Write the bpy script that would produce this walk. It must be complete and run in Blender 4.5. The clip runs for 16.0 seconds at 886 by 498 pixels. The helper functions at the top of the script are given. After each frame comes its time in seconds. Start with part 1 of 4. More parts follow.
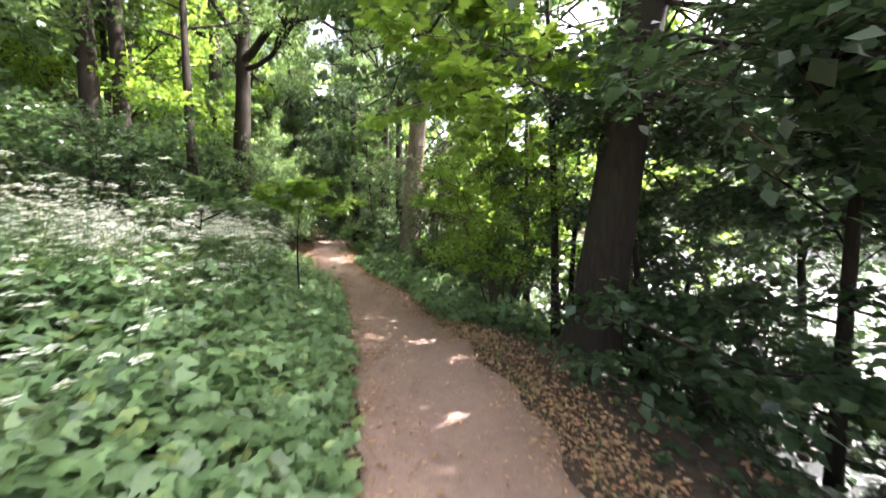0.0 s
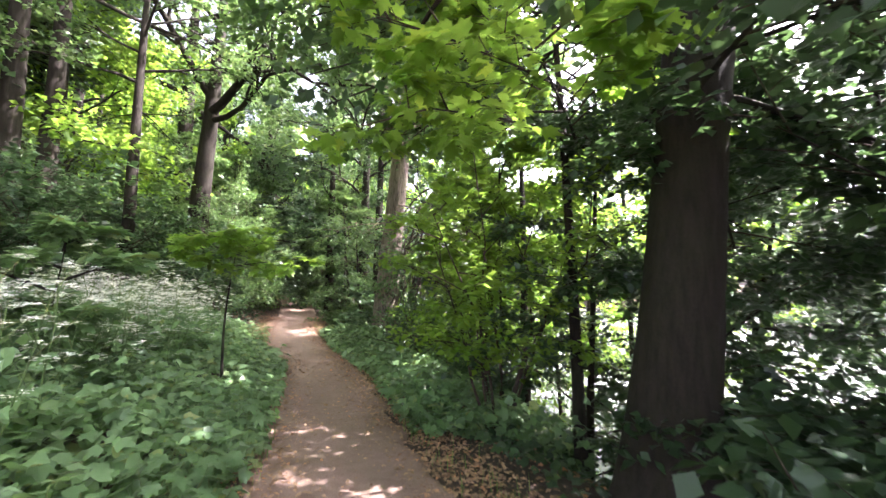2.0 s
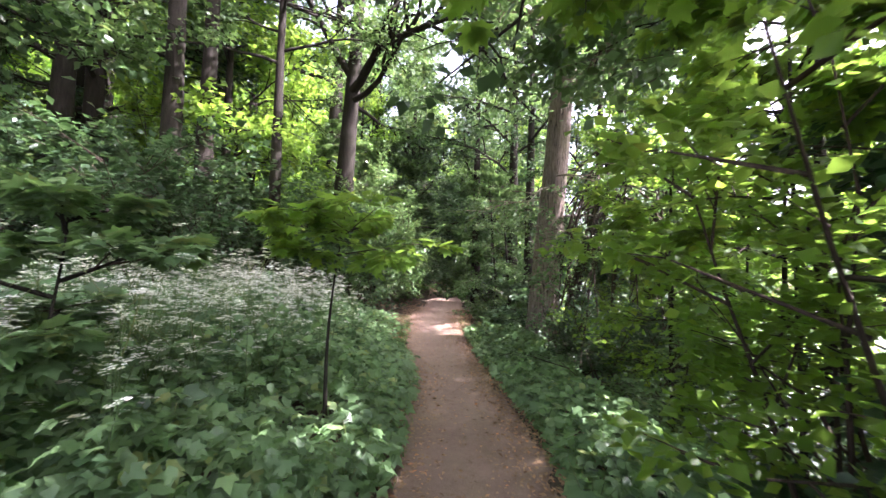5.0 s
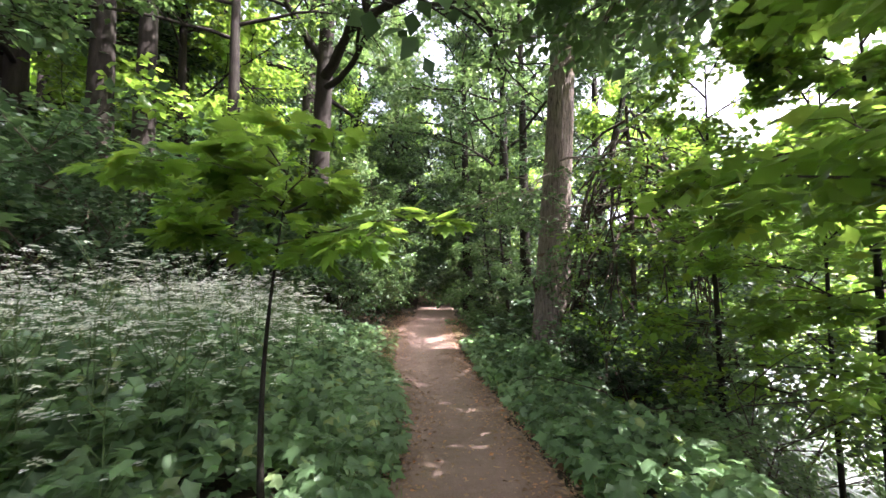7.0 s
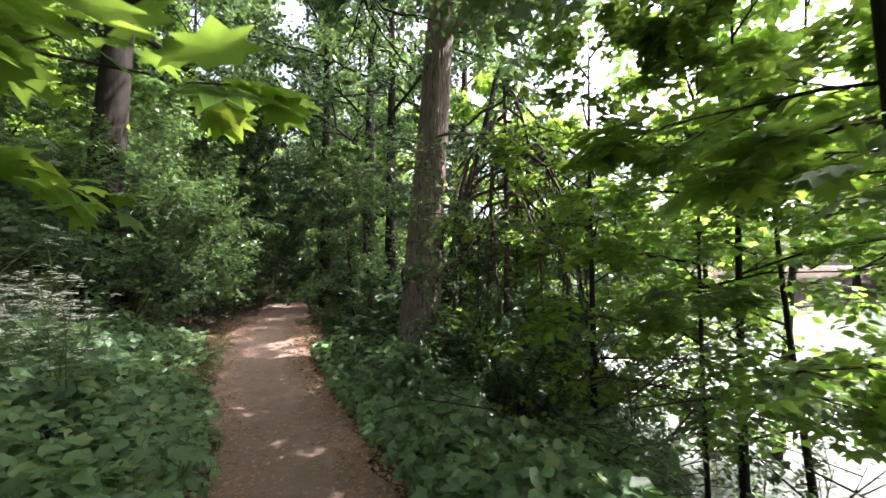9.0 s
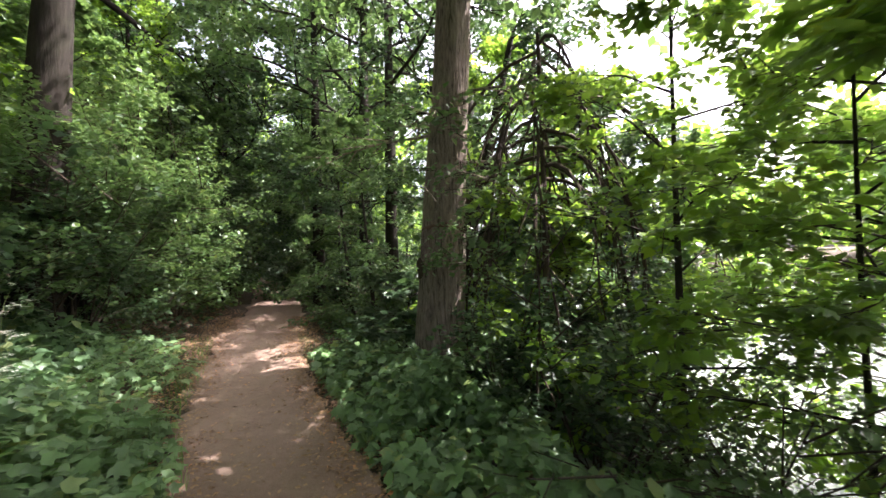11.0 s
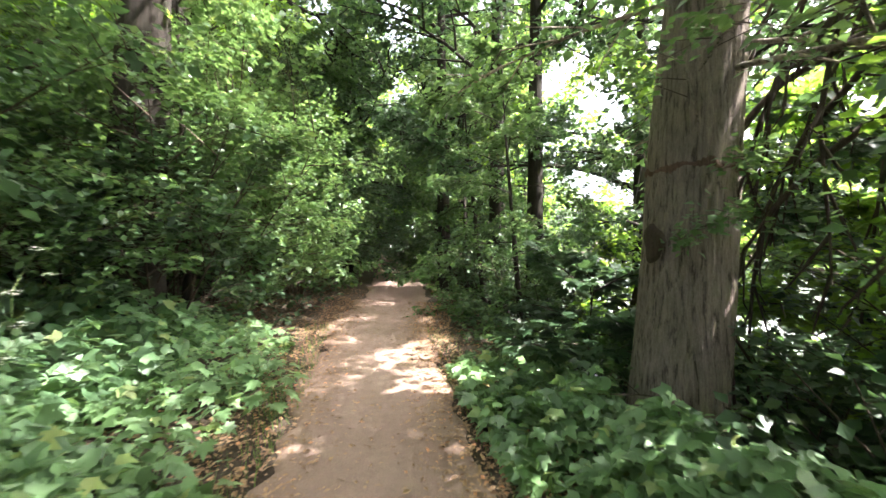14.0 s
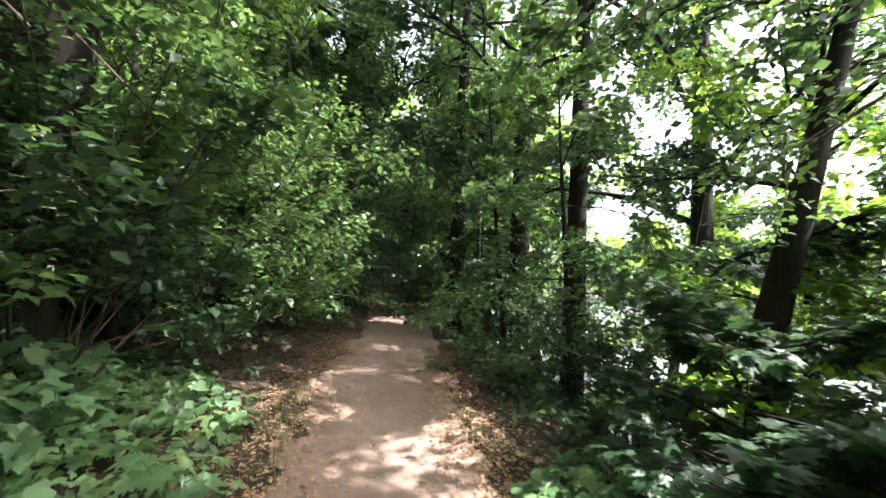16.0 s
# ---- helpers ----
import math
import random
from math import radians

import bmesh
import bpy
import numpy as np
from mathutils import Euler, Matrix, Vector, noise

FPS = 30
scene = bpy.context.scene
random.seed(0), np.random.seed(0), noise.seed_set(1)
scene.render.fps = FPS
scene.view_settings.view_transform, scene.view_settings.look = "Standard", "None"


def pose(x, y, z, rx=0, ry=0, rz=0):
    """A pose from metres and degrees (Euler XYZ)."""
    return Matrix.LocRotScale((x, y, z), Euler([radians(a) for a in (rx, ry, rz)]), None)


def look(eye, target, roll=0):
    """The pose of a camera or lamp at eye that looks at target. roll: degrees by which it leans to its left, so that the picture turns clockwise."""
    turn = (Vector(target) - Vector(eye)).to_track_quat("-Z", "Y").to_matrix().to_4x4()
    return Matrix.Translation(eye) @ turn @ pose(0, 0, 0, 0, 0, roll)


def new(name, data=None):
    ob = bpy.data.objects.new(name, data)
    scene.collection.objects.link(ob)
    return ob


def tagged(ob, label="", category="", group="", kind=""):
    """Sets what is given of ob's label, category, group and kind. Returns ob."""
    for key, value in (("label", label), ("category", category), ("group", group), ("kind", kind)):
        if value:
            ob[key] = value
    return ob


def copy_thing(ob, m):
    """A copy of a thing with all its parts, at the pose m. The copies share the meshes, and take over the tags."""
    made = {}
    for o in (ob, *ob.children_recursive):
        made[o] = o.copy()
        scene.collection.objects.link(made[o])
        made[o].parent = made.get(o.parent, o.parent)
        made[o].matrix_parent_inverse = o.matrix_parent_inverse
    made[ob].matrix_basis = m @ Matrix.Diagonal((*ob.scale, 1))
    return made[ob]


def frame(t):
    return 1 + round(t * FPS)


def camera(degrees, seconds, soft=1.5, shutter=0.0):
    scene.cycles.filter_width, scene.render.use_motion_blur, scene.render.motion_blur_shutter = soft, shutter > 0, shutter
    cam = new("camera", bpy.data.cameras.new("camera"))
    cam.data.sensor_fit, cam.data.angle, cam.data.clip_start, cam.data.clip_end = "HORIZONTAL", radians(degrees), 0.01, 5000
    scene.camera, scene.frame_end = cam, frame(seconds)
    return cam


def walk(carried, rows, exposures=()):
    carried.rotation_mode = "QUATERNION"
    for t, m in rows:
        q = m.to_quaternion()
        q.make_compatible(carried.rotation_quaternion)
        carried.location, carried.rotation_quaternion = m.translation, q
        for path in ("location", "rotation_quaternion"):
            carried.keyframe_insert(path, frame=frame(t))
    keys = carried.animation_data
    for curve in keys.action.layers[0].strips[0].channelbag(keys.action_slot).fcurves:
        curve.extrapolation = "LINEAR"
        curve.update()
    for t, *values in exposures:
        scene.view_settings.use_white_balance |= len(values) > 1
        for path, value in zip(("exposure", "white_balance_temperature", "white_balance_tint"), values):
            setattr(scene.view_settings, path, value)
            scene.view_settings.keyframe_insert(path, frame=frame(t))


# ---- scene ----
cam = camera(97.1, 16.0, shutter=0.4)
PATH = [
    (0.0, (0.000, 0.000, 1.500), (0.000, 4.981, 1.064), 0.00),
    (0.5, (0.000, 0.492, 1.442), (0.134, 5.488, 1.599), -0.27),
    (1.0, (0.007, 0.865, 1.409), (0.857, 5.785, 1.675), 5.30),
    (1.5, (0.030, 1.281, 1.426), (0.292, 6.271, 1.601), 0.06),
    (2.0, (0.082, 1.704, 1.441), (0.288, 6.681, 1.877), 0.82),
    (2.5, (0.015, 2.120, 1.465), (-0.090, 7.094, 1.962), 1.11),
    (3.0, (0.030, 2.555, 1.442), (-0.170, 7.520, 1.991), -1.53),
    (3.5, (-0.075, 2.990, 1.509), (-0.947, 7.882, 2.063), 2.37),
    (4.0, (-0.180, 3.402, 1.571), (-1.262, 8.247, 2.164), 2.16),
    (4.5, (-0.307, 3.770, 1.562), (-1.891, 8.507, 1.784), 1.73),
    (7.0, (-0.953, 5.438, 1.438), (-2.399, 10.212, 1.780), -0.66),
    (7.5, (-1.035, 5.712, 1.384), (-1.813, 10.650, 1.486), 0.22),
    (8.0, (-1.095, 6.049, 1.370), (-0.637, 11.026, 1.529), 0.56),
    (8.5, (-1.110, 6.424, 1.352), (-0.269, 11.340, 1.707), 2.07),
    (9.0, (-1.177, 6.741, 1.362), (-0.904, 11.727, 1.624), -0.23),
    (9.5, (-1.260, 7.026, 1.352), (-0.935, 12.011, 1.571), -1.69),
    (12.0, (-1.840, 8.890, 1.352), (-1.434, 13.872, 1.466), -1.34),
    (12.5, (-1.960, 9.268, 1.336), (-2.158, 14.239, 1.839), -2.68),
    (13.0, (-2.236, 9.685, 1.321), (-3.224, 14.578, 1.591), -0.70),
    (13.5, (-2.400, 10.060, 1.261), (-3.546, 14.926, 1.206), -2.21),
    (14.0, (-2.568, 10.545, 1.230), (-3.576, 15.442, 1.177), -0.29),
    (14.5, (-2.793, 10.997, 1.237), (-3.549, 15.937, 1.388), 1.06),
    (15.0, (-3.011, 11.456, 1.245), (-3.925, 16.353, 1.672), 1.56),
    (15.5, (-3.228, 11.857, 1.217), (-4.161, 16.758, 1.549), 3.67),
    (16.0, (-3.501, 12.265, 1.206), (-4.417, 17.167, 1.572), 2.96),
]
LIGHTNESS = [(0.0, 3.3, 6300, 24), (1.0, 3.4, 6200, 24), (3.0, 3.4, 6000, 29), (4.5, 3.2, 5900, 31), (7.0, 2.9, 6000, 26), (8.0, 2.6, 6100, 22), (9.5, 2.3, 6150, 21),
             (12.0, 2.6, 6450, 17), (13.0, 3.0, 6500, 15), (14.0, 3.25, 6300, 13), (14.5, 3.05, 6200, 13), (15.5, 2.65, 6050, 13), (16.0, 2.55, 6050, 12)]
walk(cam, [(t, look(eye, target, roll)) for t, eye, target, roll in PATH], LIGHTNESS)
# ---- light ----
SUN_ELEVATION, SUN_AZIMUTH = 56.0, 82.0   # degrees; azimuth from north (+y) towards east (+x)
world = bpy.data.worlds.new("sky")
scene.world = world
world.use_nodes = True
wn = world.node_tree.nodes
sky = wn.new("ShaderNodeTexSky")
sky.sky_type = 'NISHITA'
sky.sun_disc = False
sky.sun_elevation = radians(SUN_ELEVATION)
sky.sun_rotation = radians(SUN_AZIMUTH)
sky.dust_density = 8.0
sky.air_density = 0.58
sky.ozone_density = 0.3
haze = wn.new("ShaderNodeHueSaturation")   # thin white cloud all over the sky
haze.inputs["Saturation"].default_value = 0.5
haze.inputs["Value"].default_value = 1.35
world.node_tree.links.new(sky.outputs[0], haze.inputs["Color"])
world.node_tree.links.new(haze.outputs[0], wn["Background"].inputs[0])
wn["Background"].inputs[1].default_value = 0.15
sun_data = bpy.data.lights.new("sun", 'SUN')
sun_data.energy, sun_data.angle, sun_data.color = 4.0, radians(0.6), (1.0, 0.96, 0.90)
sun = new("sun", sun_data)
sa, se = radians(SUN_AZIMUTH), radians(SUN_ELEVATION)
sun.matrix_basis = look((20 * math.sin(sa) * math.cos(se), 20 * math.cos(sa) * math.cos(se), 20 * math.sin(se)), (0, 0, 0))


# ---- materials ----
def material(name):
    m = bpy.data.materials.new(name)
    m.use_nodes = True
    t = m.node_tree
    return m, t, t.nodes["Principled BSDF"], t.nodes["Material Output"]


def add(t, kind, **values):
    n = t.nodes.new(kind)
    for k, v in values.items():
        n.inputs[k].default_value = v
    return n


def ramp(t, fac, stops):
    r = t.nodes.new("ShaderNodeValToRGB")
    e = r.color_ramp.elements
    while len(e) < len(stops):
        e.new(0.5)
    for i, (p, c) in enumerate(stops):
        e[i].position, e[i].color = p, (*c, 1)
    t.links.new(fac, r.inputs[0])
    return r.outputs[0]


def mix(t, fac, a, b, mode='MIX'):
    n = t.nodes.new("ShaderNodeMix")
    n.data_type, n.blend_type = 'RGBA', mode
    for s, v in ((n.inputs[0], fac), (n.inputs[6], a), (n.inputs[7], b)):
        if isinstance(v, (int, float)):
            s.default_value = v
        elif isinstance(v, tuple):
            s.default_value = (*v, 1)
        else:
            t.links.new(v, s)
    return n.outputs[2]


def noise_tex(t, scale, detail=4.0, rough=0.6, stretch=None):
    n = add(t, "ShaderNodeTexNoise", Scale=scale, Detail=detail, Roughness=rough)
    g = t.nodes.new("ShaderNodeNewGeometry")
    if stretch:
        m = add(t, "ShaderNodeMapping", Scale=stretch)
        t.links.new(g.outputs["Position"], m.inputs[0])
        t.links.new(m.outputs[0], n.inputs[0])
    else:
        t.links.new(g.outputs["Position"], n.inputs[0])
    return n.outputs[0]


def bump(t, bsdf, height, strength, distance):
    b = add(t, "ShaderNodeBump", Strength=strength, Distance=distance)
    t.links.new(height, b.inputs["Height"])
    t.links.new(b.outputs[0], bsdf.inputs["Normal"])


def leaf_material(name, dark, light, through_light, share=0.42, rough=0.38):
    """Leaf: a glossy front over a body that lets light through; each leaf has its own shade."""
    m, t, b, out = material(name)
    g = t.nodes.new("ShaderNodeNewGeometry")
    col = ramp(t, g.outputs["Random Per Island"], [(0.0, tuple(0.75 * c for c in dark)), (0.55, light), (0.9, tuple(min(1, c * 1.35) for c in light)), (1.0, (min(1, light[0] * 2.1), min(1, light[1] * 1.35), light[2]))])
    patch = noise_tex(t, 0.9, 3.0)
    col = mix(t, 0.35, col, ramp(t, patch, [(0.3, dark), (0.7, light)]))
    t.links.new(col, b.inputs["Base Color"])
    b.inputs["Roughness"].default_value = rough
    b.inputs["Specular IOR Level"].default_value = 0.55
    bump(t, b, noise_tex(t, 90.0, 2.0), 0.25, 0.01)
    tr = t.nodes.new("ShaderNodeBsdfTranslucent")
    t.links.new(mix(t, 0.5, through_light, mix(t, 1.0, col, (2.3, 2.1, 1.6), 'MULTIPLY')), tr.inputs[0])
    ms = t.nodes.new("ShaderNodeMixShader")
    ms.inputs[0].default_value = share
    t.links.new(b.outputs[0], ms.inputs[1])
    t.links.new(tr.outputs[0], ms.inputs[2])
    t.links.new(ms.outputs[0], out.inputs[0])
    return m


# the deep green carries the shade of foliage that should read dark
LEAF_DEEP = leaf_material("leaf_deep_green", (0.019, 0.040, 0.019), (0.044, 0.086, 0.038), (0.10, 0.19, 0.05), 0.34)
LEAF_MID = leaf_material("leaf_mid_green", (0.036, 0.078, 0.027), (0.082, 0.148, 0.054), (0.19, 0.30, 0.075), 0.38)
# yellow-green with the glow of light from behind lifted into its colours
LEAF_BRIGHT = leaf_material("leaf_bright_green", (0.060, 0.126, 0.016), (0.122, 0.226, 0.030), (0.34, 0.50, 0.07), 0.56)
LEAF_HERB = leaf_material("leaf_herb_green", (0.068, 0.132, 0.057), (0.155, 0.260, 0.108), (0.20, 0.33, 0.07), 0.3, 0.4)
LEAF_GREY = leaf_material("leaf_matt_green", (0.058, 0.118, 0.056), (0.130, 0.225, 0.104), (0.14, 0.26, 0.06), 0.3, 0.4)
LEAF_DRY = leaf_material("leaf_dry_brown", (0.13, 0.068, 0.036), (0.34, 0.215, 0.120), (0.22, 0.13, 0.06), 0.1, 0.7)
GRASS = leaf_material("grass_green", (0.05, 0.11, 0.022), (0.12, 0.20, 0.045), (0.2, 0.34, 0.05), 0.3, 0.5)
PETAL = leaf_material("petal_white", (0.70, 0.72, 0.66), (0.82, 0.83, 0.78), (0.7, 0.7, 0.6), 0.3, 0.6)
STEM = leaf_material("stem_green", (0.06, 0.11, 0.03), (0.11, 0.17, 0.05), (0.1, 0.2, 0.03), 0.1)


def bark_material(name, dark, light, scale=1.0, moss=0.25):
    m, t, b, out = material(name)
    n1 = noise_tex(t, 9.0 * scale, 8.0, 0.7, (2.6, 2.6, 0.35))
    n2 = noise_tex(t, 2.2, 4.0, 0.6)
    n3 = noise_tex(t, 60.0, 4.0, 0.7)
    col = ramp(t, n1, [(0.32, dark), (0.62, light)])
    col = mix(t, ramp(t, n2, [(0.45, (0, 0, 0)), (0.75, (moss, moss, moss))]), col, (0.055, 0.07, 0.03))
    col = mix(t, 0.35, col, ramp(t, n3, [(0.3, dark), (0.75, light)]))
    t.links.new(col, b.inputs["Base Color"])
    b.inputs["Roughness"].default_value = 0.92
    b.inputs["Specular IOR Level"].default_value = 0.2
    h = mix(t, 0.3, n1, n3)
    bump(t, b, h, 0.8, 0.03)
    return m


def furrowed_material(name, dark, light):
    """Pale ridges of bark between narrow dark cracks that run up the trunk."""
    m, t, b, out = material(name)
    n1 = noise_tex(t, 9.0, 6.0, 0.65, (3.4, 3.4, 0.42))
    n2, n3 = noise_tex(t, 1.6, 4.0, 0.6), noise_tex(t, 70.0, 4.0, 0.7)
    col = ramp(t, n1, [(0.36, dark), (0.45, tuple(0.6 * c for c in light)), (0.62, light)])
    col = mix(t, ramp(t, n2, [(0.45, (0, 0, 0)), (0.8, (0.3, 0.3, 0.3))]), col, (0.075, 0.085, 0.045))
    col = mix(t, 0.3, col, ramp(t, n3, [(0.3, dark), (0.75, light)]))
    t.links.new(col, b.inputs["Base Color"])
    b.inputs["Roughness"].default_value = 0.93
    b.inputs["Specular IOR Level"].default_value = 0.2
    bump(t, b, mix(t, 0.25, n1, n3), 1.0, 0.035)
    return m


# grey-brown taken near black: the wood's shade on the trunks is in the colour
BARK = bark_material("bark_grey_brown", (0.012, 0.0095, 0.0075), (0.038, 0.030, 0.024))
BARK_PALE = furrowed_material("bark_pale_furrowed", (0.035, 0.026, 0.021), (0.35, 0.280, 0.232))
BARK_RED = bark_material("bark_reddish", (0.05, 0.030, 0.022), (0.20, 0.125, 0.092), 1.4, 0.1)
TWIG = bark_material("twig_dark_brown", (0.03, 0.022, 0.016), (0.09, 0.065, 0.05))


def soil_material():
    m, t, b, out = material("forest_soil")
    n1, n2 = noise_tex(t, 1.3, 5.0), noise_tex(t, 26.0, 6.0, 0.7)
    col = mix(t, 0.5, ramp(t, n1, [(0.3, (0.030, 0.022, 0.015)), (0.7, (0.085, 0.058, 0.036))]),
              ramp(t, n2, [(0.35, (0.025, 0.018, 0.012)), (0.7, (0.12, 0.080, 0.045))]))
    t.links.new(col, b.inputs["Base Color"])
    b.inputs["Roughness"].default_value = 0.95
    bump(t, b, n2, 0.9, 0.05)
    return m


def trodden_material():
    m, t, b, out = material("trodden_earth")
    n1, n2, n3 = noise_tex(t, 0.9, 4.0), noise_tex(t, 11.0, 6.0, 0.65), noise_tex(t, 120.0, 3.0, 0.7)
    col = ramp(t, n1, [(0.3, (0.195, 0.122, 0.090)), (0.7, (0.295, 0.202, 0.158))])
    col = mix(t, 0.4, col, ramp(t, n2, [(0.3, (0.14, 0.084, 0.060)), (0.7, (0.34, 0.240, 0.190))]))
    col = mix(t, 0.35, col, ramp(t, n3, [(0.35, (0.12, 0.080, 0.058)), (0.7, (0.44, 0.345, 0.285))]))
    t.links.new(col, b.inputs["Base Color"])
    b.inputs["Roughness"].default_value = 0.95
    b.inputs["Specular IOR Level"].default_value = 0.15
    bump(t, b, mix(t, 0.5, n2, n3), 0.6, 0.02)
    return m


def water_material():
    m, t, b, out = material("lake_water")
    # base paler than lake water: part of the white sky's reflection is in it
    b.inputs["Base Color"].default_value = (0.18, 0.195, 0.175, 1)
    b.inputs["Roughness"].default_value = 0.12
    b.inputs["IOR"].default_value = 1.33
    bump(t, b, noise_tex(t, 5.0, 4.0, 0.6), 0.45, 0.08)
    return m


SOIL, TRODDEN, WATER = soil_material(), trodden_material(), water_material()

# ---- shape of the land ----
EDGE_Y = [-12, -6, 0, 2, 4, 6, 8, 10, 11.5, 12.6, 13.5, 15, 17, 21, 31, 38, 60, 90]
EDGE_L = [0.4, 0.1, -0.30, -0.44, -0.95, -1.5, -2.1, -2.8, -3.5, -4.3, -4.5, -5.15, -6.0, -7.0, -10.4, -13.6, -22.7, -33.0]
EDGE_R = [1.9, 1.6, 1.0, 0.85, 0.35, -0.2, -0.8, -1.55, -2.2, -2.65, -3.0, -3.6, -4.25, -5.25, -8.3, -11.5, -20.6, -30.9]
RISE_Y = [-12, 0, 0.9, 2.5, 4.2, 5.6, 7, 9, 10.5, 12.3, 40, 90]
RISE_Z = [0.0, 0.0, -0.09, -0.04, 0.05, -0.10, -0.15, -0.15, -0.27, -0.29, 0.0, 0.4]
WATER_LEVEL = -1.75


def smooth_interp(y, ys, vs):
    y = np.asarray(y, float)
    return sum(np.interp(y + o, ys, vs) for o in (-0.5, -0.25, 0, 0.25, 0.5)) / 5


def edge_left(y):
    return smooth_interp(y, EDGE_Y, EDGE_L)


def edge_right(y):
    return smooth_interp(y, EDGE_Y, EDGE_R)


def wobble(x, y, s=1.0):
    return (np.sin(1.7 * x * s + 0.6 * np.sin(2.3 * y * s)) * np.cos(1.3 * y * s + 0.9 * np.sin(1.1 * x * s))
            + 0.5 * np.sin(4.1 * x * s + 1.9 * y * s) * np.cos(3.7 * y * s - 1.2 * x * s))


def land(x, y):
    """Height of the ground: the trail, a gentle bank on its west side, a steep bank to the lake on its east side."""
    x, y = np.asarray(x, float), np.asarray(y, float)
    base = smooth_interp(np.clip(y, -12, 90), RISE_Y, RISE_Z)
    dl = np.maximum(0, edge_left(y) - x)
    dr = np.maximum(0, x - edge_right(y))
    up = 0.04 * np.minimum(dl, 0.6) + 0.17 * np.clip(dl - 0.6, 0, 5) + 0.13 * np.clip(dl - 5.6, 0, 25)
    down = 0.08 * np.minimum(dr, 1.3) + 0.72 * np.clip(dr - 1.3, 0, 4.2)
    far = 4.6 * np.clip((dr - 42) / 12, 0, 1)
    rough = 0.05 * wobble(x, y, 1.0) * np.clip((dl + dr) / 1.0, 0, 1)
    return base + up - down + far + rough


# ---- mesh helpers ----
def fast_mesh(name, verts, faces, mat, smooth=False):
    verts, faces = np.asarray(verts, np.float32), np.asarray(faces, np.int32)
    me = bpy.data.meshes.new(name)
    k = faces.shape[1]
    me.vertices.add(len(verts))
    me.vertices.foreach_set("co", verts.ravel())
    me.loops.add(faces.size)
    me.loops.foreach_set("vertex_index", faces.ravel())
    me.polygons.add(len(faces))
    me.polygons.foreach_set("loop_start", np.arange(0, faces.size, k, dtype=np.int32))
    me.polygons.foreach_set("use_smooth", np.full(len(faces), smooth))
    me.update(calc_edges=True)
    me.materials.append(mat)
    return me


def thing(name, me=None, label="", category="", group="", kind="", at=None):
    ob = tagged(new(name, me), label, category, group, kind)
    if at is not None:
        ob.matrix_basis = at
    return ob


def part(name, me, parent, label=""):
    ob = tagged(new(name, me), label)
    ob.parent = parent
    return ob


def unit(v):
    return v / np.maximum(np.linalg.norm(v, axis=-1, keepdims=True), 1e-9)


# leaf shapes: stalk end at the origin, tip along +y, face up; a fold along the midrib
LEAF_SIMPLE = (np.array([(0, 0, 0), (0.27, 0.45, 0.06), (0, 1, -0.08), (-0.27, 0.45, 0.06)]), np.array([(0, 1, 2), (0, 2, 3)]))
LEAF_OVAL = (np.array([(0, 0, 0), (0.22, 0.22, 0.05), (0.29, 0.5, 0.06), (0.15, 0.8, 0.0), (0, 1, -0.1), (-0.15, 0.8, 0.0),
                       (-0.29, 0.5, 0.06), (-0.22, 0.22, 0.05), (0, 0.5, 0)]),
             np.array([(8, i, (i + 1) % 8) for i in range(8)]))
LEAF_LOBED = (np.array([(0, 0, 0), (0.25, -0.08, 0.02), (0.34, 0.13, 0.03), (0.62, 0.28, -0.04), (0.36, 0.42, 0.04), (0.50, 0.78, -0.04),
                        (0.20, 0.64, 0.03), (0, 1.05, -0.08), (-0.20, 0.64, 0.03), (-0.50, 0.78, -0.04), (-0.36, 0.42, 0.04),
                        (-0.62, 0.28, -0.04), (-0.34, 0.13, 0.03), (-0.25, -0.08, 0.02), (0, 0.35, -0.02)]),
              np.array([(14, i, (i + 1) % 14) for i in range(14)]))
LEAF_WIDE = (np.array([(0, 0, 0), (0.36, 0.45, 0.07), (0, 1, -0.10), (-0.36, 0.45, 0.07)]), np.array([(0, 1, 2), (0, 2, 3)]))
LEAF_THREE = (np.array([(0, 0, 0), (0.30, 0.02, 0.03), (0.52, 0.45, -0.03), (0.24, 0.52, 0.05), (0, 1.0, -0.12), (-0.24, 0.52, 0.05),
                        (-0.52, 0.45, -0.03), (-0.30, 0.02, 0.03), (0, 0.36, -0.03)]), np.array([(8, i, (i + 1) % 8) for i in range(8)]))
BLADE = (np.array([(-0.02, 0, 0), (0.02, 0, 0), (0.014, 0.55, 0.05), (-0.014, 0.55, 0.05), (0, 1, 0.22)]),
         np.array([(0, 1, 2), (0, 2, 3), (3, 2, 4)]))


def leaves(shape, pos, way, up, size):
    """Vertices and triangles of many leaves: one at each place, along its way, with its face turned up."""
    tv, tf = shape
    y = unit(np.asarray(way, float))
    x = unit(np.cross(y, up))
    z = np.cross(x, y)
    s = np.asarray(size, float)[:, None, None]
    v = pos[:, None, :] + s * (tv[None, :, 0:1] * x[:, None] + tv[None, :, 1:2] * y[:, None] + tv[None, :, 2:3] * z[:, None])
    f = tf[None] + (np.arange(len(pos)) * len(tv))[:, None, None]
    return v.reshape(-1, 3), f.reshape(-1, 3)


def join(pieces):
    vs, fs, n = [], [], 0
    for v, f in pieces:
        vs.append(v)
        fs.append(np.asarray(f) + n)
        n += len(v)
    return np.concatenate(vs), np.concatenate(fs)


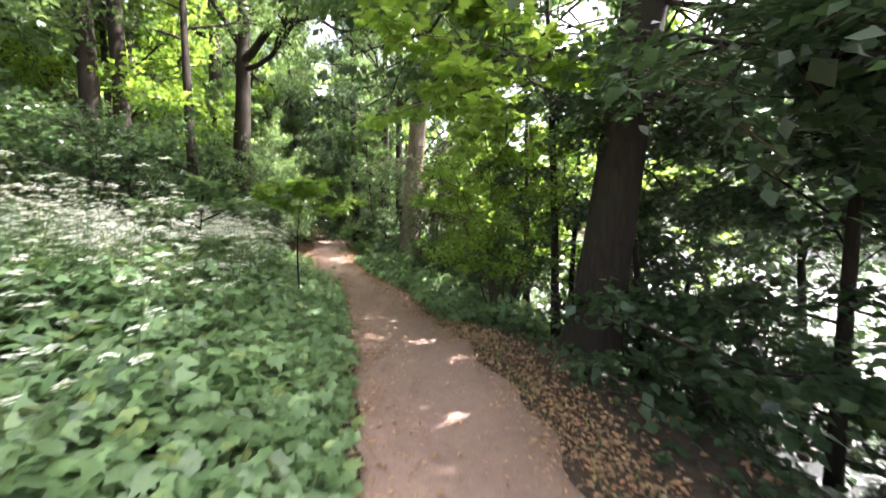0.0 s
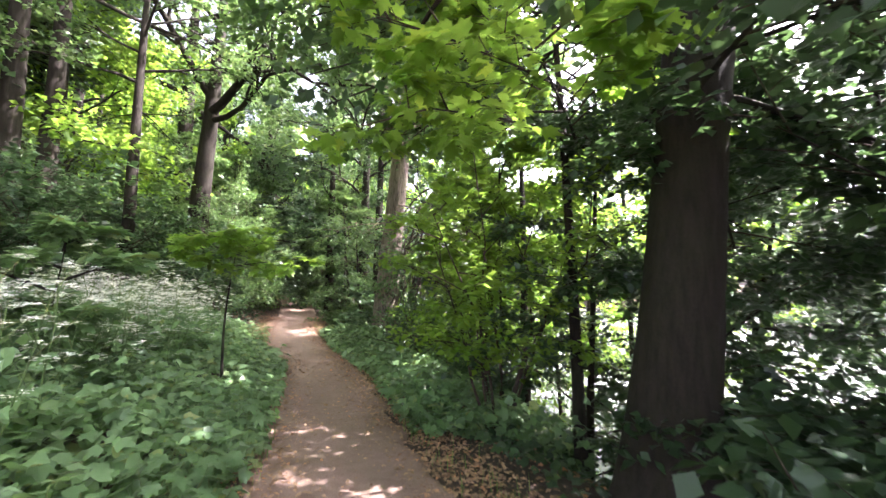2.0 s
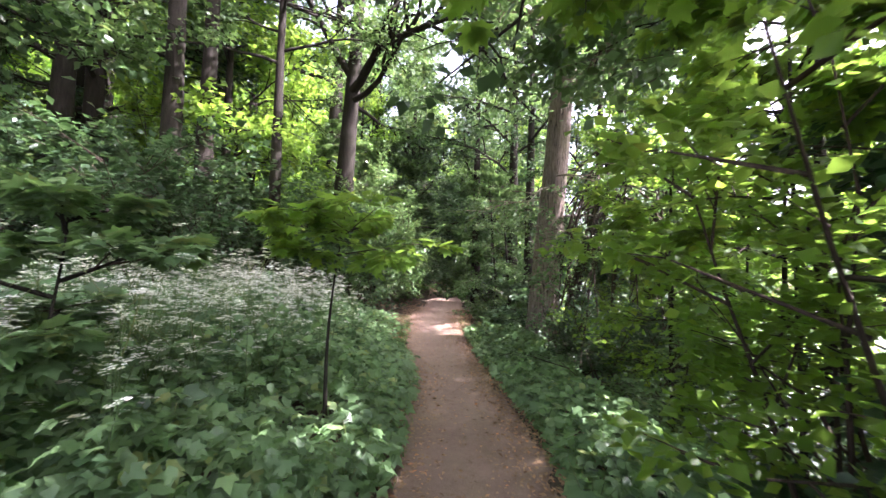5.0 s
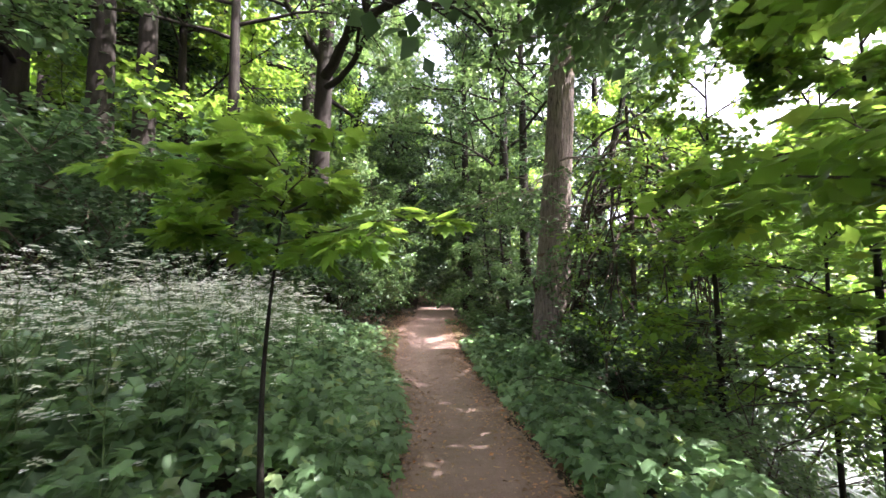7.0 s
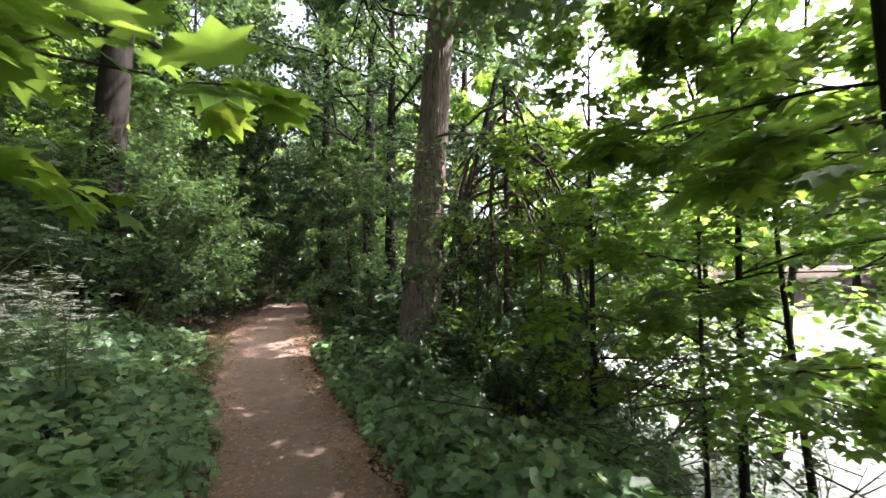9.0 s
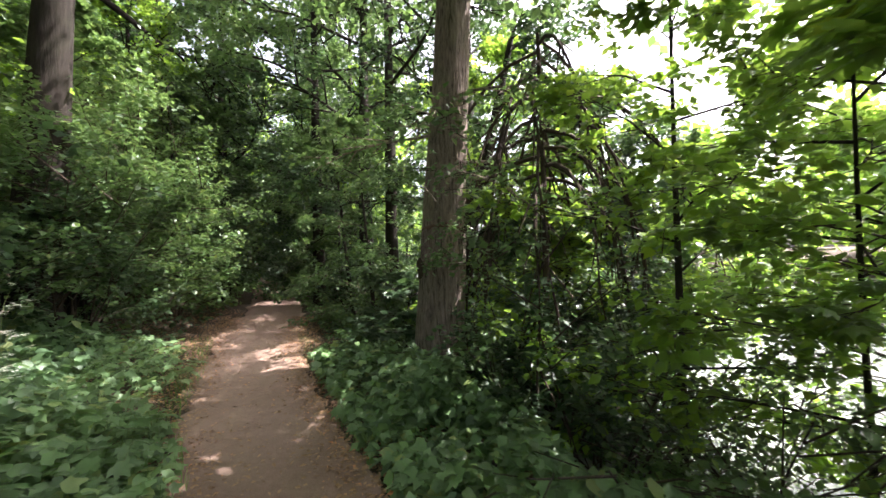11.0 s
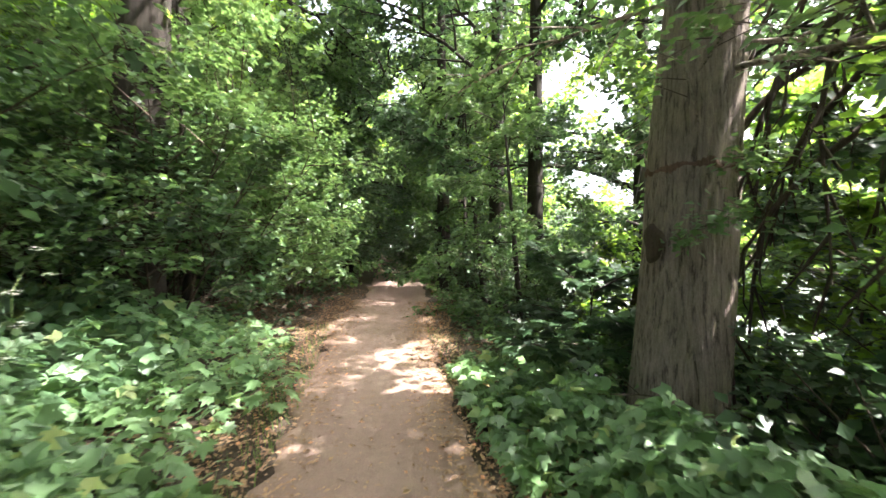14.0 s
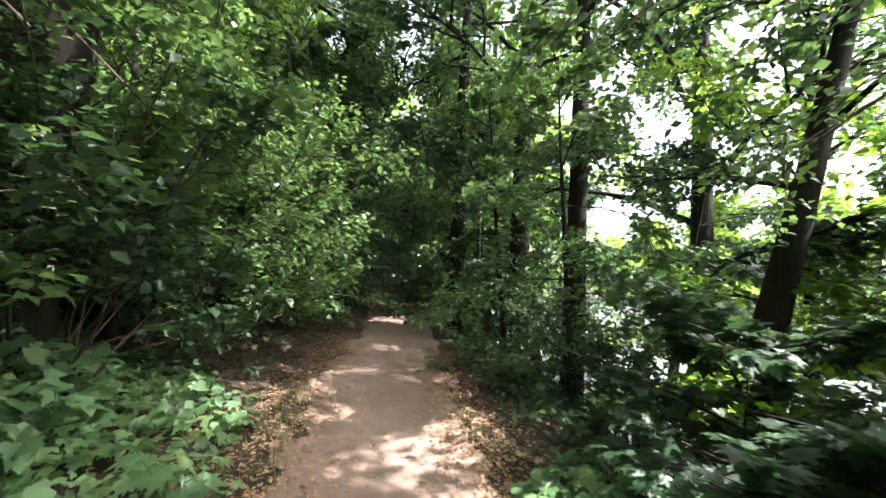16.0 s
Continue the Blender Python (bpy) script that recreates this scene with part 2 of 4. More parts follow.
def tube(points, radii, sides=6):
    """A tapered limb along a line of points."""
    p, r = np.asarray(points, float), np.asarray(radii, float)
    d = unit(np.gradient(p, axis=0))
    ref = np.where(np.abs(d[:, 2:3]) > 0.9, np.array([[1.0, 0, 0]]), np.array([[0, 0, 1.0]]))
    x = unit(np.cross(d, ref))
    y = np.cross(d, x)
    a = np.linspace(0, 2 * math.pi, sides, endpoint=False)
    ring = np.cos(a)[None, :, None] * x[:, None] + np.sin(a)[None, :, None] * y[:, None]
    v = (p[:, None] + r[:, None, None] * ring).reshape(-1, 3)
    i, j = np.meshgrid(np.arange(len(p) - 1), np.arange(sides), indexing="ij")
    k = (j + 1) % sides
    f = np.stack([i * sides + j, i * sides + k, (i + 1) * sides + k, (i + 1) * sides + j], -1).reshape(-1, 4)
    return v, f


def walk_line(rng, start, way, length, steps, bend=0.15, droop=0.0):
    p, d = np.array(start, float), unit(np.array(way, float))
    pts = [p.copy()]
    for _ in range(steps):
        d = unit(d + rng.normal(0, bend, 3) + np.array([0, 0, -droop]))
        p = p + d * length / steps
        pts.append(p.copy())
    return np.array(pts)


def side_way(rng, d, spread):
    """A way that leaves the limb's way by the given angle, mostly sideways."""
    h = unit(np.cross(d, (0, 0, 1)) + rng.normal(0, 0.3, 3))
    h = h * rng.choice((-1, 1))
    return unit(d * math.cos(spread) + h * math.sin(spread))


class Plant:
    """Collects the limbs and leaf places of one plant."""

    def __init__(self, seed):
        self.rng = np.random.default_rng(seed)
        self.limbs, self.twigs, self.marks = [], [], []
        self.pos, self.way, self.up, self.size = [], [], [], []

    def limb(self, start, way, length, radius, kids, spec, depth=0):
        """A limb with its side limbs; each order bears leaves at its outer end."""
        rng = self.rng
        if depth == 0:
            self.limbs.append([])
            self.marks.append((len(self.twigs), len(self.pos)))
        steps = max(3, int(length / spec.get("step", 0.35)))
        pts = walk_line(rng, start, way, length, min(steps, 8), spec.get("bend", 0.14), spec.get("droop", 0.03))
        radii = np.linspace(radius, max(0.25 * radius, 0.002), len(pts))
        (self.limbs[-1] if radius > 0.011 or depth == 0 else self.twigs).append(
            tube(pts if radius > 0.022 else pts[::2], radii if radius > 0.022 else radii[::2], 6 if radius > 0.06 else 4 if radius > 0.025 else 3))
        d = unit(np.gradient(pts, axis=0))
        if not kids:
            self.leafy(pts, d, spec)
            return
        for k in range(kids[0]):
            u = (spec.get("bare", 0.22) + (1 - spec.get("bare", 0.22)) * (k + rng.uniform(0.2, 0.8)) / kids[0]) * (len(pts) - 1)
            i = min(int(u), len(pts) - 2)
            q = pts[i] + (pts[i + 1] - pts[i]) * (u - i)
            share = spec.get("ratio", 0.5) * rng.uniform(0.7, 1.25) * (1.15 - 0.45 * u / len(pts))
            w = side_way(rng, d[i], spec.get("spread", 0.85) * rng.uniform(0.7, 1.2))
            self.limb(q, w, length * share, radius * 0.5, kids[1:], spec, depth + 1)
        self.leafy(pts[len(pts) // 2:], d[len(pts) // 2:], spec)

    def leafy(self, pts, d, spec):
        rng, n = self.rng, spec.get("leaves", 12)
        if not n or len(pts) < 2:
            return
        u = np.sort(rng.uniform(0.1, 1.0, n)) * (len(pts) - 1)
        i = np.minimum(u.astype(int), len(pts) - 2)
        q = pts[i] + (pts[i + 1] - pts[i]) * (u - i)[:, None]
        side = np.where(np.arange(n) % 2 == 0, 1.0, -1.0)[:, None]
        h = unit(np.cross(d[i], (0, 0, 1.0)))
        w = unit(0.6 * d[i] + side * h + rng.normal(0, spec.get("loose", 0.35), (n, 3)) + np.array([0, 0, -spec.get("hang", 0.15)]))
        up = unit(np.array([0, 0, 1.0]) + rng.normal(0, spec.get("tumble", 0.4), (n, 3)))
        self.pos.append(q + w * spec.get("stalk", 0.02) + rng.normal(0, spec.get("cloud", 0.0), (n, 3)))
        self.way.append(w)
        self.up.append(up)
        self.size.append(spec.get("size", 0.08) * rng.uniform(0.6, 1.25, n))

    def finish(self, ob, name, bark, leaf, shape, limb_name="limb", deep=False):
        """Makes the parts; deep: each limb carries its own twigs and foliage."""
        ends = self.marks[1:] + [(len(self.twigs), len(self.pos))]
        for pieces, start, end in zip(self.limbs, self.marks, ends):
            v, f = join(pieces)
            bough = part(limb_name, fast_mesh(name + "_" + limb_name, v, f, bark, True), ob)
            if deep:
                self.clothe(bough, name, leaf, shape, start, end, "foliage")
        if not deep:
            self.clothe(ob, name, leaf, shape, (0, 0), ends[-1], "crown")

    def clothe(self, ob, name, leaf, shape, start, end, what):
        if end[0] > start[0]:
            v, f = join(self.twigs[start[0]:end[0]])
            tagged(part("twig_growth", fast_mesh(name + "_twig_growth", v, f, TWIG, True), ob, "fine dark twigs"), kind="stuff")
        if end[1] > start[1]:
            pick = slice(start[1], end[1])
            v, f = leaves(shape, np.concatenate(self.pos[pick]), np.concatenate(self.way[pick]), np.concatenate(self.up[pick]), np.concatenate(self.size[pick]))
            part(what, fast_mesh(name + "_" + what, v, f, leaf, True), ob, "green leaves")


def trunk_mesh(name, line, radii, mat, sides=24, furrow=0.0, seed=0, flare=0.35, rings=60):
    """A trunk along a line: root flare at its foot, swellings, and furrows that run up the bark."""
    line, radii = np.asarray(line, float), np.asarray(radii, float)
    s = (len(line) - 1) * np.linspace(0, 1, rings) ** 1.5
    p = np.stack([np.interp(s, np.arange(len(line)), line[:, k]) for k in range(3)], -1)
    r = np.interp(s, np.arange(len(line)), radii)
    z = p[:, 2] - p[0, 2]
    a = np.linspace(0, 2 * math.pi, sides, endpoint=False)
    A, Z = np.meshgrid(a, z)
    R = r[:, None] * (1 + flare * np.exp(-Z / 0.35) * (1 + 0.45 * np.cos(5 * A + seed)) + 0.03 * np.sin(2 * A + 1.3 * Z + seed) + 0.025 * np.sin(3 * A - 2.1 * Z))
    if furrow:
        ph = A * 15 + 1.9 * np.sin(Z * 2.3 + 3 * A) + 0.9 * np.sin(Z * 6.1 + seed) + 0.6 * np.sin(7 * A) + 0.5 * np.sin(Z * 13 + 4 * A)
        crack = 1 - np.clip(np.abs(np.sin(ph)) * 2.6, 0, 1)
        split = 1 - np.clip(np.abs(np.sin(Z * 5.5 + 2.2 * np.sin(ph) + 3 * A)) * 5, 0, 1)
        R = R - furrow * crack * (0.7 + 0.3 * np.sin(Z * 9 + 5 * A)) - 0.45 * furrow * split * (1 - crack) + 0.25 * furrow * np.sin(ph * 2.3 + Z * 3)
    d = unit(np.gradient(p, axis=0))
    x = unit(np.cross(np.broadcast_to((0, 1.0, 0), d.shape), d))
    y = np.cross(d, x)
    v = p[:, None] + R[..., None] * (np.cos(A)[..., None] * x[:, None] + np.sin(A)[..., None] * y[:, None])
    i, j = np.meshgrid(np.arange(rings - 1), np.arange(sides), indexing="ij")
    k = (j + 1) % sides
    f = np.stack([i * sides + j, i * sides + k, (i + 1) * sides + k, (i + 1) * sides + j], -1).reshape(-1, 4)
    return fast_mesh(name, v.reshape(-1, 3), f, mat, True)


def foot(x, y, sink=0.05):
    return float(land(x, y)) - sink


def tree(name, seed, height, radius, first, limbs, reach, kids, spec, leaf, shape=LEAF_SIMPLE, bark=None, lean=(0, 0), label="",
         sides=9, furrow=0.0, group="", rings=24, rise=0.35, extra=(), deep=False):
    """A tree at the origin: tapered trunk with root flare, limbs with side limbs, and a crown of single leaves."""
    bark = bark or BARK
    pl = Plant(seed)
    rng = pl.rng
    n = 12
    line = np.stack([np.array([lean[0] * t + 0.10 * math.sin(3 * t + seed) * t, lean[1] * t + 0.10 * math.cos(2.3 * t + seed) * t, height * t])
                     for t in np.linspace(0, 1, n)])
    radii = radius * (1 - 0.85 * np.linspace(0, 1, n) ** 1.1)
    ob = thing(name, None, label, "tree", group)
    for k in range(limbs):
        t = first / height + (0.98 - first / height) * (k + rng.uniform(0, 0.6)) / limbs
        i = t * (n - 1)
        q = line[int(i)] + (line[min(int(i) + 1, n - 1)] - line[int(i)]) * (i - int(i))
        az = k * 2.4 + rng.uniform(-0.4, 0.4) + seed
        shape_t = (t - first / height) / (1 - first / height)
        L = reach * (1 - 0.75 * shape_t ** 1.5) * rng.uniform(0.7, 1.15)
        el = rise + 0.7 * shape_t + rng.uniform(-0.2, 0.2)
        w = (math.cos(az) * math.cos(el), math.sin(az) * math.cos(el), math.sin(el))
        pl.limb(q, w, L, max(0.018, radius * 0.28 * (1 - 0.6 * shape_t)), kids, spec)
    for start, way, L, r, ks, sp in extra:
        pl.limb(start, way, L, r, ks, sp)
    part("trunk", trunk_mesh(name + "_trunk", line, radii, bark, sides, furrow, seed, rings=rings), ob)
    pl.finish(ob, name, bark, leaf, shape, deep=deep)
    return ob


def shrub(name, seed, stems, height, spread, kids, spec, leaf, shape=LEAF_SIMPLE, label="", category="shrub", group="", deep=False):
    """A shrub at the origin: several stems from one foot, side limbs and single leaves."""
    pl = Plant(seed)
    rng = pl.rng
    ob = thing(name, None, label, category, group)
    for k in range(stems):
        az = k * 2.4 + rng.uniform(-0.4, 0.4)
        tilt = rng.uniform(0.15, 1.0) * spread
        w = (math.cos(az) * math.sin(tilt), math.sin(az) * math.sin(tilt), math.cos(tilt))
        pl.limb((0.08 * math.cos(az), 0.08 * math.sin(az), -0.05), w, height * rng.uniform(0.75, 1.1), 0.022, kids, spec)
    pl.finish(ob, name, TWIG, leaf, shape, "stem", deep)
    return ob


def place(ob, x, y, turn=0, size=1.0, tip=(0, 0), sink=0.05):
    return pose(x, y, foot(x, y, sink), tip[0], tip[1], turn) @ Matrix.Scale(size, 4)


# ---- ground, trail, lake ----
def grid_axis(stops):
    out = []
    for a, b, step in stops:
        out.extend(np.arange(a, b, step))
    return np.array(out + [stops[-1][1]])


def make_ground():
    xs = grid_axis([(-900, -120, 60), (-120, -30, 5), (-30, -12, 0.8), (-12, 8, 0.2), (8, 40, 1.0), (40, 120, 4), (120, 900, 60)])
    ys = grid_axis([(-900, -60, 60), (-60, -8, 2.5), (-8, 28, 0.2), (28, 60, 0.9), (60, 120, 4), (120, 900, 60)])
    X, Y = np.meshgrid(xs, ys)
    Z = land(X, Y)
    inner = np.clip((np.clip(X - edge_left(Y), 0, 9) * np.clip(edge_right(Y) - X, 0, 9)) * 12, 0, 1)
    Z = Z - 0.06 * (inner > 0.4)
    v = np.stack([X, Y, Z], -1).reshape(-1, 3)
    nx, ny = len(xs), len(ys)
    i, j = np.meshgrid(np.arange(ny - 1), np.arange(nx - 1), indexing="ij")
    f = np.stack([i * nx + j, i * nx + j + 1, (i + 1) * nx + j + 1, (i + 1) * nx + j], -1).reshape(-1, 4)
    thing("ground", fast_mesh("ground", v, f, SOIL, True), "dark brown woodland soil that slopes down to a lake", "ground", kind="structure")


def make_trail():
    ys = np.concatenate([np.arange(-11, 20, 0.1), np.arange(20, 70, 0.4)])
    us = np.linspace(0, 1, 31)
    U, Y = np.meshgrid(us, ys)
    ragged_l = (0.07 + 0.10 * np.clip((Y - 10) / 3, 0, 1)) * wobble(Y * 1.9, Y * 0.7 + 3) + 0.04 * np.sin(Y * 9.0) + 0.03 * np.sin(Y * 21.0 + 2 * np.sin(Y * 3))
    ragged_r = 0.08 * wobble(Y * 1.6 + 9, Y * 0.9) + 0.04 * np.sin(Y * 7.3 + 1)
    L, R = edge_left(Y) - 0.06 + ragged_l, edge_right(Y) + 0.10 + ragged_r
    X = L + (R - L) * U
    lip = np.minimum(U, 1 - U)
    Z = land(X, Y) + 0.014 - 0.05 * np.exp(-lip / 0.02) - 0.025 * np.sin(math.pi * U) + 0.006 * wobble(X * 5, Y * 4)
    v = np.stack([X, Y, Z], -1).reshape(-1, 3)
    n = len(us)
    i, j = np.meshgrid(np.arange(len(ys) - 1), np.arange(n - 1), indexing="ij")
    f = np.stack([i * n + j, i * n + j + 1, (i + 1) * n + j + 1, (i + 1) * n + j], -1).reshape(-1, 4)
    thing("footpath", fast_mesh("footpath", v, f, TRODDEN, True), "narrow trodden earth footpath, pale reddish brown and dry", "path", kind="structure")


def make_lake():
    xs = np.linspace(-20, 60, 41)
    ys = np.linspace(-60, 140, 81)
    X, Y = np.meshgrid(xs, ys)
    X = X + np.clip(edge_right(Y), -40, 4)+21.5
    v = np.stack([X, Y, np.full_like(X, WATER_LEVEL)], -1).reshape(-1, 3)
    n = len(xs)
    i, j = np.meshgrid(np.arange(len(ys) - 1), np.arange(n - 1), indexing="ij")
    f = np.stack([i * n + j, i * n + j + 1, (i + 1) * n + j + 1, (i + 1) * n + j], -1).reshape(-1, 4)
    thing("water", fast_mesh("water", v, f, WATER, True), "calm lake water, its colour paled for the mirrored sky", "lake", kind="structure")


make_ground()
make_trail()
make_lake()

# ---- trees that stand by the trail ----
BIG = dict(step=0.6, bend=0.12, droop=0.02, ratio=0.5, spread=0.8, leaves=25, size=0.20, loose=0.6, tumble=0.55, stalk=0.05, cloud=0.16, hang=0.2)
FINE = dict(step=0.3, bend=0.12, droop=0.04, ratio=0.48, spread=0.85, leaves=17, size=0.12, loose=0.4, tumble=0.45, stalk=0.02, cloud=0.05)
MAPLE = dict(step=0.3, bend=0.10, droop=0.05, ratio=0.45, spread=0.8, leaves=9, size=0.13, loose=0.3, tumble=0.3, hang=0.25, stalk=0.06)
BOUGH = dict(MAPLE, droop=0.015, bend=0.05, spread=0.75)
BARE = dict(step=0.3, bend=0.22, droop=0.06, ratio=0.5, spread=0.7, leaves=0)
FEW = dict(BARE, leaves=3, size=0.14, cloud=0.1)

# the tree by the lake bank, its bark coloured dark for shade
# high crown made wide and dense, mostly out of view, to shade the trail
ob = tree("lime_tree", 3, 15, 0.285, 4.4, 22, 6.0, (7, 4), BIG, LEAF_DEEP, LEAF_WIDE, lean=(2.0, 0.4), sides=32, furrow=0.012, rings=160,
          deep=True, label="large lime tree beside the footpath, bark coloured dark for deep shade",
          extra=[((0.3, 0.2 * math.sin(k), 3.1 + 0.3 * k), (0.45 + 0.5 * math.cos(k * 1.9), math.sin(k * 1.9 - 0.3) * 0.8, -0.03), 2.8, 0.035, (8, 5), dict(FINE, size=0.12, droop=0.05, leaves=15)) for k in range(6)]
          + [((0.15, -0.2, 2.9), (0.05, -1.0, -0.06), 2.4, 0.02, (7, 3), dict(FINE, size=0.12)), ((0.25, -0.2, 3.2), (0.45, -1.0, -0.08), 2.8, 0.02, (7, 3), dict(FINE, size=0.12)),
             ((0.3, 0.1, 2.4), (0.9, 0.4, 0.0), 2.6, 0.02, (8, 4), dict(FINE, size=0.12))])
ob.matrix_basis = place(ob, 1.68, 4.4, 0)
# low maple boughs that reach over the trail
ob = tree("maple_tree", 14, 7.5, 0.07, 4.2, 9, 1.9, (6, 4), dict(MAPLE, leaves=10), LEAF_BRIGHT, LEAF_LOBED, lean=(-0.3, 0.2), rise=0.1,
          deep=True, label="young maple with bright green lobed leaves over the footpath",
          extra=[((0, 0, 3.8), (-0.85, -0.5, 0.04), 2.2, 0.022, (8, 3), BOUGH), ((0, 0, 4.1), (-0.9, 0.1, 0.06), 2.1, 0.022, (8, 3), BOUGH),
                 ((0, 0, 3.7), (-0.5, -0.9, 0.04), 2.2, 0.022, (8, 3), BOUGH), ((0, 0, 4.3), (-0.9, -0.3, 0.06), 2.4, 0.022, (9, 3), BOUGH)])
ob.matrix_basis = place(ob, 1.75, 5.9, 0)
# slender tall tree on the lake bank; unseen high crown added to shade the trail
ob = tree("ash_tree", 15, 13.5, 0.065, 8.0, 6, 2.4, (6, 4), BIG, LEAF_MID, LEAF_WIDE, lean=(-0.2, 0.3), sides=14, rings=40, deep=True, label="slender tall ash tree on the lake bank, high crown added for shade",
          extra=[((-0.1, 0.15, 8.0 + 0.4 * k), (-1.0, 0.9 * math.sin(k * 2.1), 0.32), 5.6 - 0.2 * k, 0.04, (8, 5), dict(BIG, droop=0.0)) for k in range(8)])
ob.matrix_basis = place(ob, 2.0, 9.05, 0)
# second one stands out of view, added only to keep sun off the trail
ob = copy_thing(ob, place(ob, 4.4, 9.7, -10, 1.0))
# the pale furrowed tree
SPRAY = dict(FINE, size=0.07, leaves=11, droop=0.03, bend=0.2)
ob = tree("oak_tree", 5, 17, 0.39, 6.6, 13, 3.1, (6, 4), dict(BIG, leaves=14), LEAF_MID, LEAF_WIDE, bark=BARK_PALE, lean=(1.2, 0.3), sides=150, furrow=0.028, rings=210,
          deep=True, label="mature oak tree with pale deeply furrowed bark, leaning to the lake",
          extra=[((0.1, -0.3, 2.3 + 0.42 * k), (math.cos(k * 2.1 - 1.6) * 0.9, -0.75 - 0.2 * math.sin(k * 2.1), 0.12), (0.5, 0.6, 1.0, 1.2, 1.1)[k], 0.010, (4, 2), SPRAY) for k in range(5)]
          + [((0.3, 0, 3.6 + 0.25 * k), (0.9 * math.cos(k * 1.3 - 1.2), 0.9 * math.sin(k * 1.3 - 1.2) - 0.2, -0.02), 2.4, 0.03, (7, 4), dict(FINE, size=0.10, droop=0.05, leaves=9)) for k in range(6)])
ob.matrix_basis = place(ob, -1.30, 14.3, 0)
# the forked tree on the west bank
ob = tree("forked_tree", 8, 16, 0.36, 9.5, 12, 5.6, (6, 3), BIG, LEAF_MID, LEAF_WIDE, lean=(0.9, 0.2), deep=True, label="dark forked tree with a long bare side limb",
          extra=[((0.38, 0, 7.0), (0.72, -0.1, 0.75), 4.6, 0.17, (5, 3), FEW), ((0.34, 0, 6.7), (0.98, -0.1, 0.22), 6.0, 0.10, (7, 4), FEW),
                 ((0.36, 0, 7.6), (-0.3, -0.3, 0.9), 5.0, 0.14, (5, 3), BIG)])
ob.matrix_basis = place(ob, -7.7, 14.8, 0)

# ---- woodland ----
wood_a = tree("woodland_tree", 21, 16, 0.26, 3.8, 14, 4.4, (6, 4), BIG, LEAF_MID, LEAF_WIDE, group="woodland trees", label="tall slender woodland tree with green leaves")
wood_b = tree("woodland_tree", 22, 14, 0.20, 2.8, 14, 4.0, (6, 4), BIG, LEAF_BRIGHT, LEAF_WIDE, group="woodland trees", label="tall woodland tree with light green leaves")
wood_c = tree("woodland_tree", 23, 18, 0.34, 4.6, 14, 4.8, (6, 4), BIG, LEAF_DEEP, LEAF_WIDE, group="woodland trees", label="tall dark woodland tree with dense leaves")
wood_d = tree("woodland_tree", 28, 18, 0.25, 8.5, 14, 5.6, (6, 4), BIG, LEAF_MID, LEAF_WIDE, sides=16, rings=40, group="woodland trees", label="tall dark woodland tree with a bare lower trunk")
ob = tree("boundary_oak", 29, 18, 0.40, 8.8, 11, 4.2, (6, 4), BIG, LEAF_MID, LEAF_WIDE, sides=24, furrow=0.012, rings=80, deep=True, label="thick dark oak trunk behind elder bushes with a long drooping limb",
          extra=[((0.2, 0.4, 8.4), (0.74, 0.52, -0.40), 5.8, 0.10, (7, 3), dict(FEW, droop=0.0, leaves=5)), ((0.1, 0.2, 7.8), (0.9, -0.2, 0.1), 4.2, 0.08, (7, 4), dict(BIG, size=0.15))])
ob.matrix_basis = place(ob, -10.1, 18.1)
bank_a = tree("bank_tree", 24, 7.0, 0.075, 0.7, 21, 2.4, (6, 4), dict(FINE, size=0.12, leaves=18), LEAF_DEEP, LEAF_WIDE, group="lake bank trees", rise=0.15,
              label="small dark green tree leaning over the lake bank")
bank_b = tree("bank_tree", 25, 7.2, 0.06, 2.0, 15, 2.2, (6, 4), dict(FINE, size=0.12, leaves=12), LEAF_BRIGHT, LEAF_WIDE, group="lake bank trees", rise=0.15,
              label="small yellow-green tree leaning over the lake bank")
bank_c = tree("bank_tree", 27, 6.8, 0.08, 2.3, 13, 2.5, (6, 4), dict(FINE, size=0.14, leaves=13), LEAF_MID, LEAF_WIDE, group="lake bank trees", rise=0.1,
              label="small dark tree arching over the footpath")
shore = tree("far_shore_tree", 26, 11, 0.2, 0.8, 12, 4.0, (5, 2), dict(BIG, size=0.85, leaves=11, cloud=0.6), LEAF_BRIGHT, LEAF_WIDE, group="far shore trees",
             label="distant light green tree on the far shore of the lake")
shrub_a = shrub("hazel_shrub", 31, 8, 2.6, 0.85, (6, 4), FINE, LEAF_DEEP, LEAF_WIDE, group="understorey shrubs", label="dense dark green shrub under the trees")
shrub_b = shrub("hazel_shrub", 32, 8, 2.3, 0.9, (6, 4), FINE, LEAF_MID, LEAF_WIDE, group="understorey shrubs", label="leafy green shrub under the trees")
beech = shrub("beech_bush", 33, 8, 2.9, 0.42, (7, 4), dict(FINE, size=0.085, ratio=0.36, leaves=19), LEAF_BRIGHT, LEAF_WIDE, deep=True, label="bright green young beech bush at the edge of the footpath")
beech.matrix_basis = place(beech, 0.95, 6.5, 0, 1.05)

